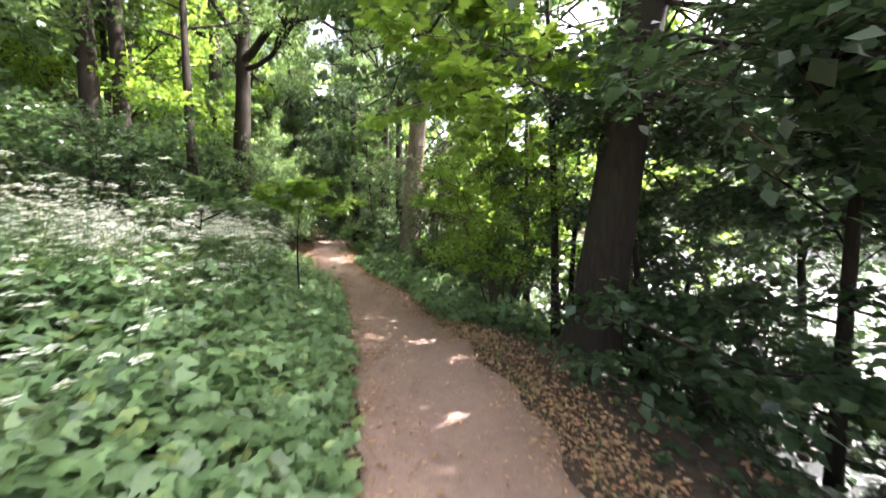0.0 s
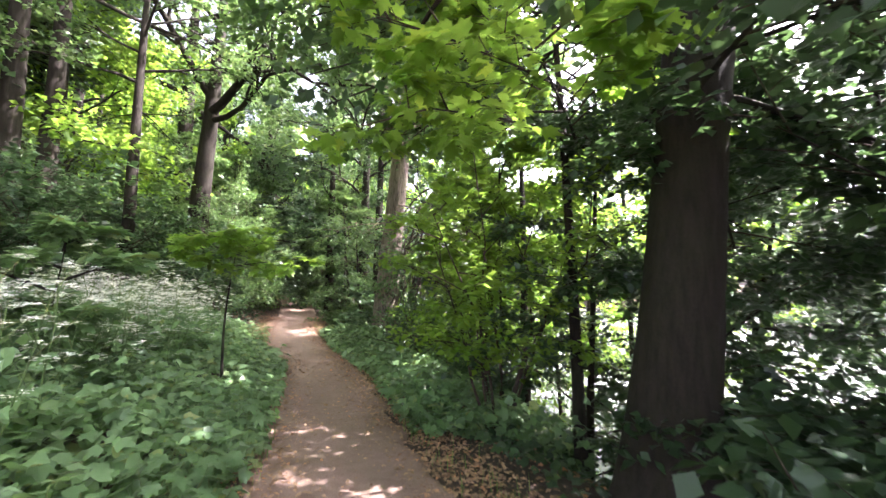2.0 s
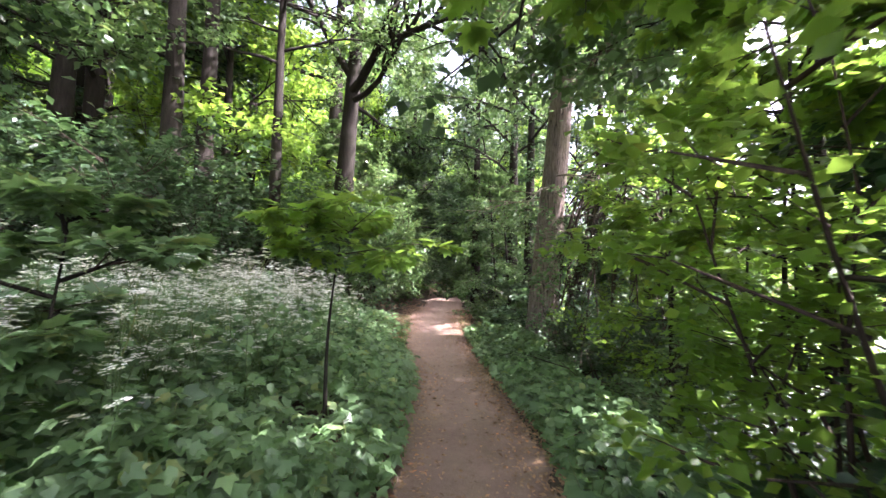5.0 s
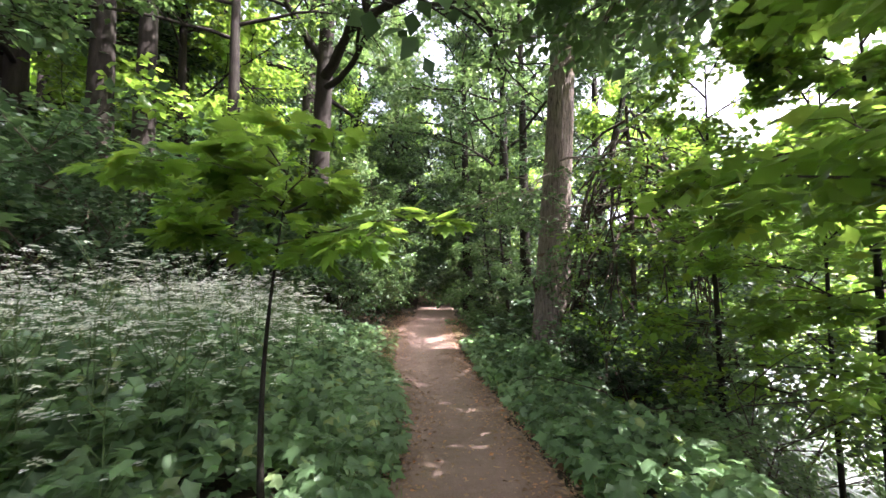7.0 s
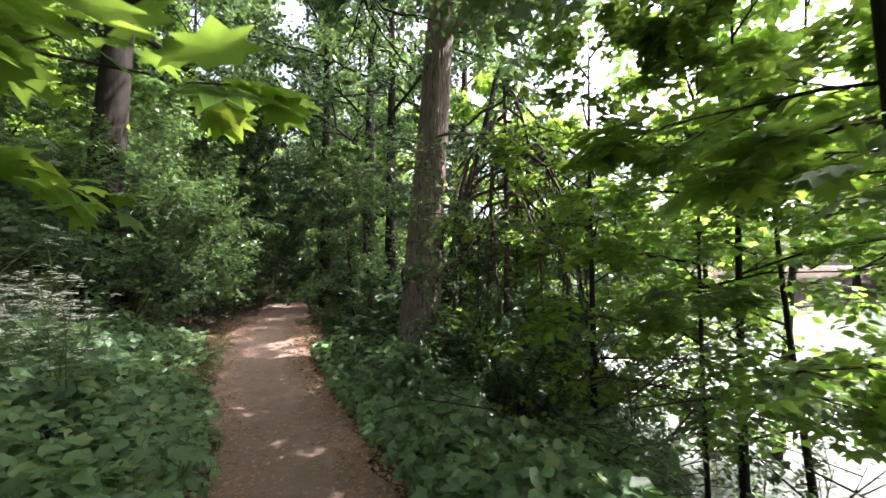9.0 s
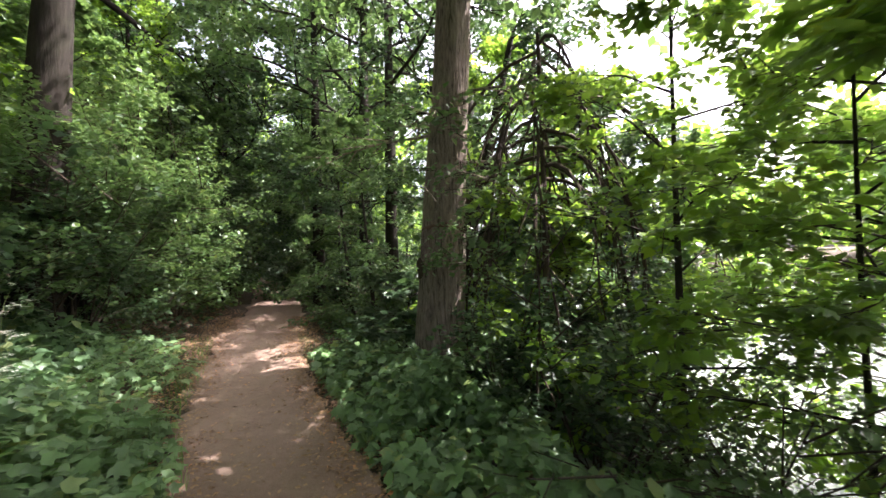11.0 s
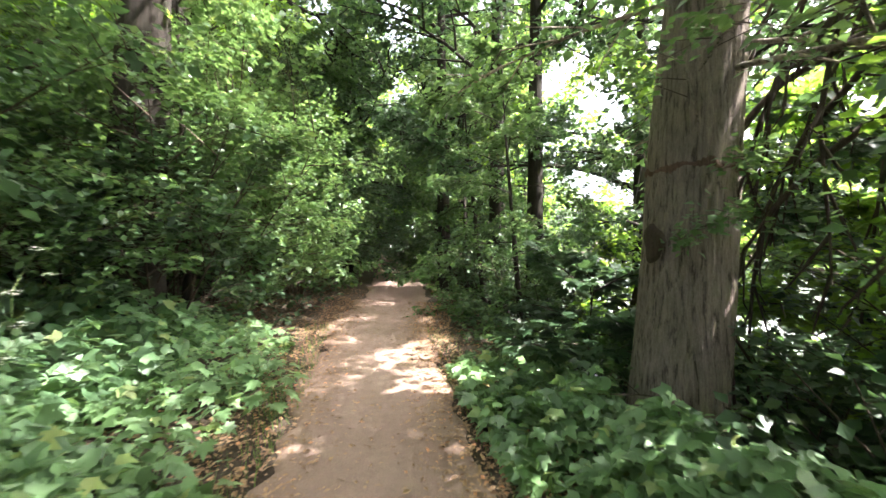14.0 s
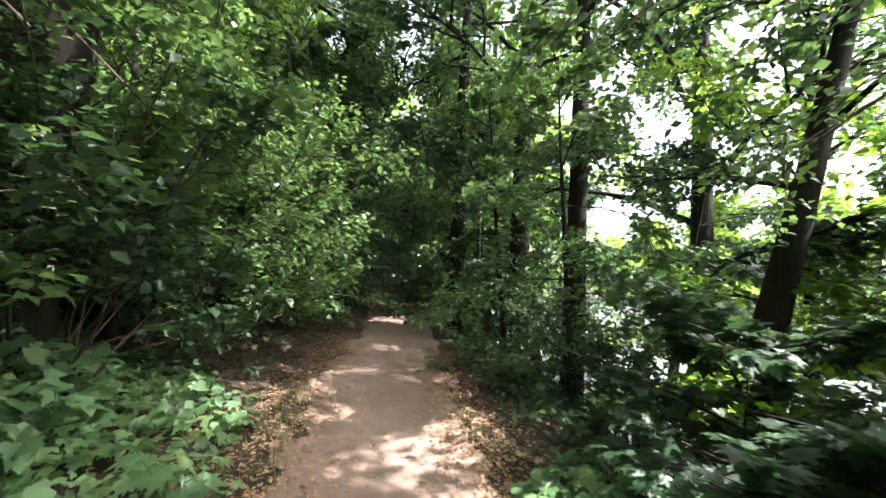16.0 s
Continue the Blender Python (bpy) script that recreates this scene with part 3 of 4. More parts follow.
rng = np.random.default_rng(77)
wood_a.matrix_basis = place(wood_a, -12.4, 8.6, 40)
wood_d.matrix_basis = place(wood_d, -9.1, 10.4, 40)
wood_b.matrix_basis = place(wood_b, -10.8, 13.4, 0, 0.9)
wood_c.matrix_basis = place(wood_c, 0.5, 21.6, 0, 0.9)
SPOTS = [(2, -4.8, 29.0), (2, -11.8, 24.6), (2, -14.8, 36.5), (2, -14.2, 6.4), (2, -16.4, 12.4), (2, -12.8, 10.2), (2, -18.5, 14.5), (0, -13.4, 2.4), (3, -8.7, 10.9), (3, -7.5, 11.9), (3, -2.3, 20.7), (2, -11.5, 6.0), (0, -13, 11), (1, -12, 14.5), (2, -14.5, 18), (1, -17, 9), (1, -11.5, 22.5), (0, -9.4, 25), (2, -13.5, 28), (1, -17, 22),
         (1, -20, 15), (2, -11.6, 32), (1, -15.8, 37.5), (0, -18, 33), (0, -18.5, 46),
         (2, -3.4, 23.5), (1, -2.6, 28), (0, -6.0, 33), (1, -9.0, 41), (0, -8, 3.0), (1, -9, -2), (1, 1.2, 19.5),
         # the next four are unseen trees, added to shade the trail's start
         (2, 4.4, -0.8), (2, 1.2, -7.5), (2, -4.2, -4.5), (2, 6.5, 3.5), (0, -6.2, 27.5), (2, -7.4, 37), (2, -17.0, 42)]
for kind, x, y in SPOTS:
    copy_thing((wood_a, wood_b, wood_c, wood_d)[kind], place(None, x, y, rng.uniform(0, 360), rng.uniform(0.85, 1.15) * (0.75 if (kind, x) == (3, -7.5) else 1)))
elder = shrub("elder_bush", 34, 9, 4.2, 0.7, (7, 4), dict(FINE, size=0.095, ratio=0.42, leaves=24, hang=0.3, bare=0.30), LEAF_MID, LEAF_WIDE, group="elder bushes", label="tall elder bush with pale green leaves beside the footpath")
elder.matrix_basis = place(elder, -8.0, 15.0, 0, 1.0)
for x, y, s in ((-8.5, 17.0, 1.1), (-9.8, 15.0, 1.15), (-9.3, 19.2, 1.15), (-10.2, 21.2, 1.2), (-10.4, 12.4, 1.1), (-10.6, 23.6, 1.2)):
    copy_thing(elder, place(None, x, y, rng.uniform(0, 360), s))
# shrubs of the west side
shrub_a.matrix_basis = place(shrub_a, -7.0, 14.8, 10, 1.0)
shrub_b.matrix_basis = place(shrub_b, -7.9, 17.2, 70, 1.1)
WEST = [(0, -7.4, 8.8, 0.9), (0, -8.4, 9.4, 1.15), (0, -7.8, 11.2, 1.0), (0, -9.6, 8.0, 1.2), (0, -8.8, 6.2, 1.1), (0, -8.6, 4.2, 1.0), (0, -10.0, 11.4, 1.2), (0, -8.4, 19.8, 1.2), (0, -8.6, 14.6, 1.3), (0, -9.0, 12.6, 1.3), (1, -8.8, 16.0, 1.3), (0, -8.9, 22.0, 1.2), (1, -10.0, 25, 1.3), (0, -10.8, 28, 1.3),
        (1, -15.4, 35.5, 1.4), (1, -11.6, 12.5, 1.4), (0, -10.6, 7.2, 1.2), (1, -12.8, 16.5, 1.5), (0, -12.2, 20.5, 1.5), (1, -14, 24, 1.5),
        (0, -13.5, 9, 1.4), (0, -11.5, 4.0, 1.3), (0, -10, 1, 1.2)]
for kind, x, y, s in WEST:
    copy_thing((shrub_a, shrub_b)[kind], place(None, x, y, rng.uniform(0, 360), s * rng.uniform(0.9, 1.1)))
# shrubs of the lake side
EAST = [(0, -0.5, 15.7, 0.55), (0, -0.3, 16.9, 0.6), (0, -1.5, 16.7, 0.5), (0, -1.9, 18.6, 0.6), (1, 0.2, 18.0, 0.7), (0, 3.5, 4.4, 0.75), (0, 4.2, 0.6, 0.8), (0, 4.4, 6.0, 0.8), (1, -0.9, 16.4, 0.75), (1, -2.0, 17.6, 0.8), (0, -1.0, 19.2, 0.9), (1, -2.9, 19.8, 0.85), (0, -3.4, 22.2, 1.0), (0, -4.6, 25.4, 1.1), (1, -5.8, 29, 1.1),
        (0, -3.0, 26, 1.3), (1, -7.4, 33, 1.2), (0, -9.2, 38, 1.4), (0, 0.0, 12.7, 0.9), (0, -0.3, 15.4, 0.8), (0, 0.8, 13.8, 1.0)]
for kind, x, y, s in EAST:
    copy_thing((shrub_a, shrub_b)[kind], place(None, x, y, rng.uniform(0, 360), s))
bank_c.matrix_basis = place(bank_c, -8.2, 16.2, 0, 0.9)
bank_a.matrix_basis = place(bank_a, 3.6, 3.4, 0, 1.0)
bank_b.matrix_basis = place(bank_b, 2.3, 10.9, 0, 1.0)
BANK = [(0, 0.9, 15.9, 1.1), (0, 2.35, 7.2, 0.8), (0, 3.0, 5.6, 0.8), (0, 1.5, 16.8, 0.9), (0, -9.6, 24.6, 1.2), (0, -11.2, 29.0, 1.3), (0, -6.2, 31.0, 1.3), (0, -13.0, 33.0, 1.4), (0, -8.6, 36.5, 1.4), (0, -4.4, 27.4, 1.2), (0, -8.8, 20.8, 1.0), (0, 3.8, 6.8, 0.85), (0, 4.8, 4.9, 1.0), (0, 5.6, 7.8, 1.1), (0, 6.0, 2.4, 1.2), (0, 4.4, 1.2, 1.0), (0, 5.0, 3.6, 1.1), (1, 3.4, 11.0, 1.0), (0, 1.6, 14.8, 0.8), (1, 2.8, 15.0, 1.1), (1, 1.0, 18.2, 1.0),
        (0, -0.6, 21.2, 1.0), (1, 0.6, 24.0, 1.1), (0, -2.2, 26.0, 1.1), (1, -3.2, 30.5, 1.2), (0, -6.4, 36, 1.3), (0, 4.6, -1.2, 1.0), (1, 4.2, 12.8, 1.4), (1, 4.6, 9.6, 1.3),
        (1, 1.2, 12.2, 0.95), (0, 5.8, 0.6, 1.2), (2, -9.0, 17.6, 1.15), (2, -2.6, 18.4, 0.9), (2, -9.4, 20.6, 1.2), (2, -3.6, 21.6, 1.1), (2, -10.2, 23.4, 1.2), (2, -4.6, 24.8, 1.2), (2, -11.4, 26.8, 1.3), (2, -5.6, 28.0, 1.3)]
for kind, x, y, s in BANK:
    copy_thing((bank_a, bank_b, bank_c)[kind], place(None, x, y, rng.uniform(0, 360), s, (rng.uniform(-6, 6), rng.uniform(0, 10))))
# where the footpath bends out of sight
for ob, x, y, s in ((shrub_a, -10.2, 38.0, 1.2), (shrub_a, -11.4, 39.8, 1.3), (shrub_b, -12.4, 41.6, 1.4), (shrub_a, -13.4, 44.0, 1.4),
                    (bank_c, -10.8, 40.2, 1.4), (bank_c, -12.2, 43.0, 1.5), (wood_d, -5.1, 23.0, 0.9)):
    copy_thing(ob, place(None, x, y, x * 77 + y * 31, s))
# trees on the far shore of the lake
shore.matrix_basis = place(shore, 50, 12, 0)
for k in range(34):
    y = -34 + k * 3.7 + rng.uniform(-1.0, 1.0)
    x = 45.4 + (k % 3) * 1.6 + rng.uniform(0, 1) + float(edge_right(np.clip(y, -12, 90)))
    copy_thing(shore, place(None, x, y, rng.uniform(0, 360), (0.55, 0.9, 1.2)[k % 3] * rng.uniform(0.85, 1.15)))

# the wood closes behind the shrubs on the west side and at the end of the footpath
far_a = tree("far_woodland_tree", 46, 15, 0.24, 0.6, 16, 4.6, (5, 3), dict(BIG, size=0.42, leaves=13, cloud=0.45), LEAF_MID, LEAF_WIDE, group="far woodland trees", label="distant green tree deep in the wood")
far_b = tree("far_woodland_tree", 47, 17, 0.26, 0.8, 16, 5.0, (5, 3), dict(BIG, size=0.42, leaves=13, cloud=0.45), LEAF_BRIGHT, LEAF_WIDE, group="far woodland trees", label="distant sunlit yellow-green tree deep in the wood")
far_a.matrix_basis, far_b.matrix_basis = place(None, -22.0, 20.0), place(None, -24.0, 26.0)
for k in range(64):
    a, r = radians(-4 - 128 * ((k * 0.618) % 1)), 24.0 + 26.0 * (k % 8) / 8 + rng.uniform(0, 3)
    x, y = -3.0 + r * math.sin(a), 12.0 + r * math.cos(a)
    if float(edge_left(y)) - 2.5 < x < float(edge_right(y)) + 2.0 and y < 42:
        continue
    copy_thing((far_a, far_b, far_b)[k % 3], place(None, x, y, rng.uniform(0, 360), rng.uniform(0.85, 1.2)))
# drooping bushes on the lake bank, all round the oak's foot
SWEEP = dict(FINE, size=0.085, droop=0.10, bend=0.1, leaves=15, ratio=0.42)
sweep = shrub("drooping_bush", 36, 10, 3.3, 0.8, (7, 4), SWEEP, LEAF_MID, LEAF_WIDE, group="drooping bank bushes", label="bush with long drooping leafy sprays on the lake bank")
sweep.matrix_basis = place(sweep, 0.45, 12.5, 0, 1.0)
for x, y, s in ((1.5, 12.0, 0.95), (1.6, 13.7, 0.9), (0.6, 15.0, 0.8), (2.5, 11.2, 0.8)):
    copy_thing(sweep, place(None, x, y, rng.uniform(0, 360), s))

# the leaning tree below the bank
ob = tree("alder_tree", 44, 11, 0.21, 3.6, 12, 3.0, (6, 4), dict(FINE, size=0.13), LEAF_DEEP, LEAF_WIDE, lean=(2.6, 0.3), sides=20, rings=60, furrow=0.006, deep=True, label="dark alder tree leaning out over the water")
ob.matrix_basis = place(ob, -1.1, 17.55, 0)
# bright maple on the lake bank
ob = tree("maple_sapling", 41, 6.2, 0.030, 2.5, 13, 1.45, (7, 3), dict(MAPLE, size=0.135, leaves=10), LEAF_BRIGHT, LEAF_LOBED, rise=0.2, deep=True, label="young maple with large yellow-green leaves on the lake bank")
ob.matrix_basis = place(ob, 1.35, 8.2, 0, 1.0)
ob = tree("maple_sapling", 49, 6.6, 0.034, 2.4, 14, 1.7, (7, 3), dict(MAPLE, size=0.13, leaves=10), LEAF_BRIGHT, LEAF_LOBED, rise=0.2, deep=True, label="slender maple with sunlit yellow-green leaves over the water")
ob.matrix_basis = place(ob, 1.9, 10.9, 0, 1.0)
for x, y, s in ((2.2, 15.6, 1.1), (1.4, 17.2, 1.0)):
    copy_thing(ob, place(None, x, y, x * 90, s))
# sapling with layered leaves in the flower bank
LAYER = dict(MAPLE, size=0.11, droop=0.015, bend=0.06, leaves=8, bare=0.12)
ob = tree("maple_sapling", 42, 2.35, 0.022, 1.7, 3, 0.5, (5, 3), LAYER, LEAF_BRIGHT, LEAF_LOBED, rise=0.05, deep=True, label="maple sapling with flat layers of leaves among white flowers",
          extra=[((0, 0, 1.8 + 0.13 * k), (math.cos(a), math.sin(a), 0.10), L, 0.012, (6, 2), LAYER) for k, (a, L) in enumerate(((-0.15, 0.95), (-0.7, 0.85), (3.3, 0.8), (-1.3, 0.7)))])
ob.matrix_basis = place(ob, -2.8, 7.55, 0, 1.0)
ob = tree("maple_sapling", 43, 1.8, 0.018, 0.8, 7, 0.8, (5, 3), dict(MAPLE, size=0.13, droop=0.02), LEAF_HERB, LEAF_LOBED, rise=0.05, deep=True, label="small maple sapling among white flowers")
ob.matrix_basis = place(ob, -3.5, 5.6, 50, 1.0)


# maple leaves in the deep green, in place of shade on this bank
ob = tree("maple_sapling", 48, 1.75, 0.02, 0.9, 8, 1.35, (7, 3), dict(LAYER, size=0.13), LEAF_DEEP, LEAF_LOBED, rise=0.02, deep=True, label="low maple sapling on the bank, flat leaf layers coloured dark for shade")
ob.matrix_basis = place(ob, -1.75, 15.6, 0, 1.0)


# ---- low plants ----
def herb_cover(name, seed, count, ylim, dlim, side, height, size, leaf, shape, label, fade=1.0):
    """Leaves of low plants over a strip beside the trail, in uneven tufts."""
    rng = np.random.default_rng(seed)
    y = rng.uniform(*ylim, count)
    d = dlim[0] + (dlim[1] - dlim[0]) * rng.uniform(0, 1, count) ** fade
    x = edge_left(y) - d if side < 0 else edge_right(y) + d
    tuft = 0.5 + 0.5 * wobble(x * 1.7, y * 1.9) + 0.35 * wobble(x * 4.3 + 2, y * 4.1)
    d = d * (1 + 0.12 * wobble(y * 0.9, d * 0.6)) + 0.0
    x = edge_left(y) - d if side < 0 else edge_right(y) + d
    keep = rng.uniform(0, 1, count) < np.clip(0.45 + 0.6 * tuft, 0.2, 1) * np.clip(d / 0.25 + 0.15, 0, 1)
    x, y, d, tuft = x[keep], y[keep], d[keep], tuft[keep]
    n = len(x)
    h = np.interp(d, *height) * np.clip(0.6 + 0.45 * tuft, 0.3, 1.4)
    z = land(x, y) + h * (1 - 0.8 * rng.uniform(0, 1, n) ** 1.25)
    a = rng.uniform(0, 2 * math.pi, n)
    w = np.stack([np.cos(a), np.sin(a), rng.uniform(-0.7, 0.15, n)], -1)
    up = unit(np.array([0.25 * (1 if side < 0 else -0.3), -0.15, 1.0]) + rng.normal(0, 0.42, (n, 3)))
    v, f = leaves(shape, np.stack([x, y, z], -1), w, up, size * rng.uniform(0.5, 1.3, n))
    return thing(name, fast_mesh(name, v, f, leaf, True), label, "plants", kind="stuff")


herb_cover("ground_elder", 51, 34000, (-1.0, 12.4), (0.0, 2.8), -1, ([0, 0.5, 1.4, 2.8], [0.10, 0.28, 0.52, 0.78]), 0.12, LEAF_HERB, LEAF_THREE, "low green ground elder beside the footpath")
herb_cover("nettle_bank", 52, 44000, (-1.0, 15), (1.3, 7.5), -1, ([1.3, 2.4, 7.5], [0.45, 0.78, 0.9]), 0.145, LEAF_GREY, LEAF_THREE, "tall green herbs on the bank west of the footpath")
herb_cover("ground_elder", 53, 12000, (5.8, 15.2), (0.15, 1.9), 1, ([0.1, 0.6, 1.9], [0.10, 0.34, 0.55]), 0.125, LEAF_HERB, LEAF_THREE, "low green ground elder between footpath and lake")
herb_cover("ground_elder", 54, 9000, (12.2, 16), (0.4, 3.6), -1, ([0, 0.8, 3.6], [0.08, 0.25, 0.4]), 0.105, LEAF_HERB, LEAF_THREE, "sparse low herbs beside the footpath", 0.6)
herb_cover("ivy", 55, 5000, (0, 6.2), (0.7, 3.2), 1, ([0.7, 3.2], [0.10, 0.25]), 0.10, LEAF_DEEP, LEAF_THREE, "low herbs on the lake bank, leaves coloured dark for shade", 0.7)
# dark leaves added over the soil to deepen the bank's shade
herb_cover("ivy", 56, 8000, (14, 34), (0.5, 3.5), 1, ([0.5, 3.5], [0.15, 0.4]), 0.12, LEAF_DEEP, LEAF_WIDE, "low herbs on the lake bank, leaves coloured dark for shade", 0.7)


herb_cover("hogweed", 60, 4200, (12.0, 14.0), (0.7, 2.3), 1, ([0.7, 1.2, 2.3], [0.3, 0.62, 0.7]), 0.12, LEAF_HERB, LEAF_THREE, "tall broad-leaved hogweed at the foot of the oak")
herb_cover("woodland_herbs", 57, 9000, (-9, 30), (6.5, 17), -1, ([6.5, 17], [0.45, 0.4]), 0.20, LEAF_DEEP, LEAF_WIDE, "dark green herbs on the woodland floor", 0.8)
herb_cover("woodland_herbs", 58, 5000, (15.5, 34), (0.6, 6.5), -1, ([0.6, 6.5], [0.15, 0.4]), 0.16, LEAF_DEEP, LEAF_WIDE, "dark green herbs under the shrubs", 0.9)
herb_cover("woodland_herbs", 59, 6000, (-9, -0.6), (0.1, 7), -1, ([0.1, 1.2, 7], [0.1, 0.4, 0.6]), 0.16, LEAF_HERB, LEAF_WIDE, "green herbs beside the footpath", 0.9)


def grass_edge(seed, count, side, label):
    rng = np.random.default_rng(seed)
    y = rng.uniform(0.5, 17, count)
    d = np.abs(rng.normal(0.12, 0.24, count)) - 0.05
    x = edge_left(y) - d if side < 0 else edge_right(y) + d + 0.12
    keep = rng.uniform(0, 1, count) < 0.30 + 0.18 * wobble(x * 3.1, y * 3.7)
    x, y = x[keep], y[keep]
    n = len(x)
    a = rng.uniform(0, 2 * math.pi, n)
    lean = rng.uniform(0.2, 0.9, n)
    w = np.stack([np.cos(a) * lean, np.sin(a) * lean, np.ones(n)], -1)
    up = np.stack([-np.cos(a), -np.sin(a), lean], -1)
    v, f = leaves(BLADE, np.stack([x, y, land(x, y) - 0.01], -1), w, up, rng.uniform(0.06, 0.18, n))
    thing("grass", fast_mesh("grass", v, f, GRASS), label, "grass", kind="stuff")


grass_edge(61, 6000, -1, "thin grass along the footpath's edge")
grass_edge(62, 3500, 1, "thin grass along the footpath's lake side")


def litter(seed, count, ylim, pick, size, label):
    """Dry leaves that lie on the ground."""
    rng = np.random.default_rng(seed)
    y = rng.uniform(*ylim, count)
    x = pick(rng, y)
    n = count
    a = rng.uniform(0, 2 * math.pi, n)
    z = land(x, y) + rng.uniform(0.006, 0.03, n)
    w = np.stack([np.cos(a), np.sin(a), rng.normal(0, 0.12, n)], -1)
    up = unit(np.array([0, 0, 1.0]) + rng.normal(0, 0.28, (n, 3)))
    v, f = leaves(LEAF_SIMPLE, np.stack([x, y, z], -1), w, up, size * rng.uniform(0.5, 1.3, n))
    thing("leaf_litter", fast_mesh("leaf_litter", v, f, LEAF_DRY), label, "leaves", kind="stuff")


litter(71, 14000, (-1, 20), lambda r, y: edge_right(y) + r.normal(0.12, 0.24, len(y)) + np.where(y < 6, 0.15, 0), 0.05, "dry brown leaves along the footpath's lake side")
litter(72, 2200, (-1, 20), lambda r, y: edge_left(y) + (edge_right(y) - edge_left(y)) * r.uniform(0, 1, len(y)), 0.035, "single dry leaves strewn on the footpath")
litter(73, 10000, (-1, 20), lambda r, y: edge_left(y) - r.normal(0.14, 0.32, len(y)), 0.05, "dry brown leaves at the footpath's west edge")
litter(74, 6000, (0, 24), lambda r, y: edge_right(y) + r.uniform(0.3, 3.0, len(y)), 0.07, "dark dry leaves on the lake bank")
litter(75, 5000, (12.5, 22), lambda r, y: edge_left(y) - r.uniform(0.0, 3.0, len(y)), 0.06, "dry leaves under the shrubs")


# ---- cow parsley ----
def cow_parsley(seed):
    """One flowering plant: stem, side stems, divided leaves, and flat white flower heads made of small clusters."""
    rng = np.random.default_rng(seed)
    ob = thing("cow_parsley", None, "white flowering cow parsley on a thin green stem", "flower", "cow parsley on the bank")
    H = rng.uniform(0.85, 1.1)
    main = walk_line(rng, (0, 0, -0.03), (0, 0, 1), H, 5, 0.05)
    pieces = [tube(main, np.linspace(0.006, 0.003, len(main)), 4)]
    tops = [main[-1]]
    for k in range(6):
        i = 2 + k % 4
        a = k * 2.1 + rng.uniform(0, 0.6)
        side = walk_line(rng, main[i], (math.cos(a) * 0.7, math.sin(a) * 0.7, 0.9), rng.uniform(0.2, 0.42), 3, 0.08)
        pieces.append(tube(side, np.linspace(0.003, 0.002, len(side)), 3))
        tops.append(side[-1])
    v, f = join(pieces)
    stalk = part("stem", fast_mesh("parsley_stem", v, f, STEM, True), ob)
    for top in tops:
        pos, way, up, size = [], [], [], []
        for j in range(9):
            a, r = j * 2.4, 0.0165 * math.sqrt(j) * rng.uniform(0.8, 1.2)
            c = top + np.array([math.cos(a) * r, math.sin(a) * r, 0.012 - 6 * r * r + rng.normal(0, 0.006)])
            for q in range(3):
                b = q * 2.1 + j
                pos.append(c)
                way.append((math.cos(b), math.sin(b), 0.15))
                up.append((rng.normal(0, 0.45), rng.normal(0, 0.45), 1))
                size.append(rng.uniform(0.015, 0.022))
        hv, hf = leaves(LEAF_WIDE, np.array(pos), np.array(way), np.array(up), np.array(size))
        tagged(part("flower_head", fast_mesh("flower_head", hv, hf, PETAL), stalk), "flat white flower head", kind="stuff")
    n = 26
    a = rng.uniform(0, 6.28, n)
    z = rng.uniform(0.15, 0.65, n) * H
    r = rng.uniform(0.02, 0.16, n)
    v, f = leaves(LEAF_THREE, np.stack([np.cos(a) * r, np.sin(a) * r, z], -1), np.stack([np.cos(a), np.sin(a), rng.uniform(-0.4, 0.3, n)], -1),
                  unit(np.array([0, 0, 1.0]) + rng.normal(0, 0.3, (n, 3))), rng.uniform(0.07, 0.13, n))
    part("foliage", fast_mesh("parsley_leaves", v, f, LEAF_HERB), ob, "soft divided green leaves")["kind"] = "stuff"
    return ob


parsley = [cow_parsley(s) for s in (81, 82, 83, 84)]
rng = np.random.default_rng(90)
spots = []
while len(spots) < 900:
    y = rng.uniform(0.5, 12.5)
    d = 1.2 + 4.6 * rng.uniform(0, 1) ** 1.1
    if d < (2.3 if y < 3.5 else 1.9) and rng.uniform() < 0.85:
        continue
    spots.append((d, float(edge_left(y)) - d, y))
spots.sort()
patch = thing("cow_parsley_patch", None, "dense white cow parsley further up the bank", "flower", kind="stuff")
rest = {}
for k, (d, x, y) in enumerate(spots):
    m = place(None, x, y, rng.uniform(0, 360), rng.uniform(0.8, 1.2), (rng.uniform(-8, 8), rng.uniform(-8, 8)))
    if k < 4:
        parsley[k].matrix_basis = m
    elif k < 190:
        copy_thing(parsley[k % 4], m)
    else:
        for child in parsley[k % 4].children_recursive:
            me = child.data
            co = np.empty(len(me.vertices) * 3)
            me.vertices.foreach_get("co", co)
            side = len(me.polygons[0].vertices)
            idx = np.empty(len(me.polygons) * side, np.int32)
            me.loops.foreach_get("vertex_index", idx)
            mm = np.array(m)
            rest.setdefault(child.name.split(".")[0], (me.materials[0], []))[1].append((co.reshape(-1, 3) @ mm[:3, :3].T + mm[:3, 3], idx.reshape(-1, side)))
for key, (mat, pieces) in rest.items():
    v, f = join(pieces)
    tagged(part(key, fast_mesh("parsley_patch", v, f, mat), patch), kind="stuff")


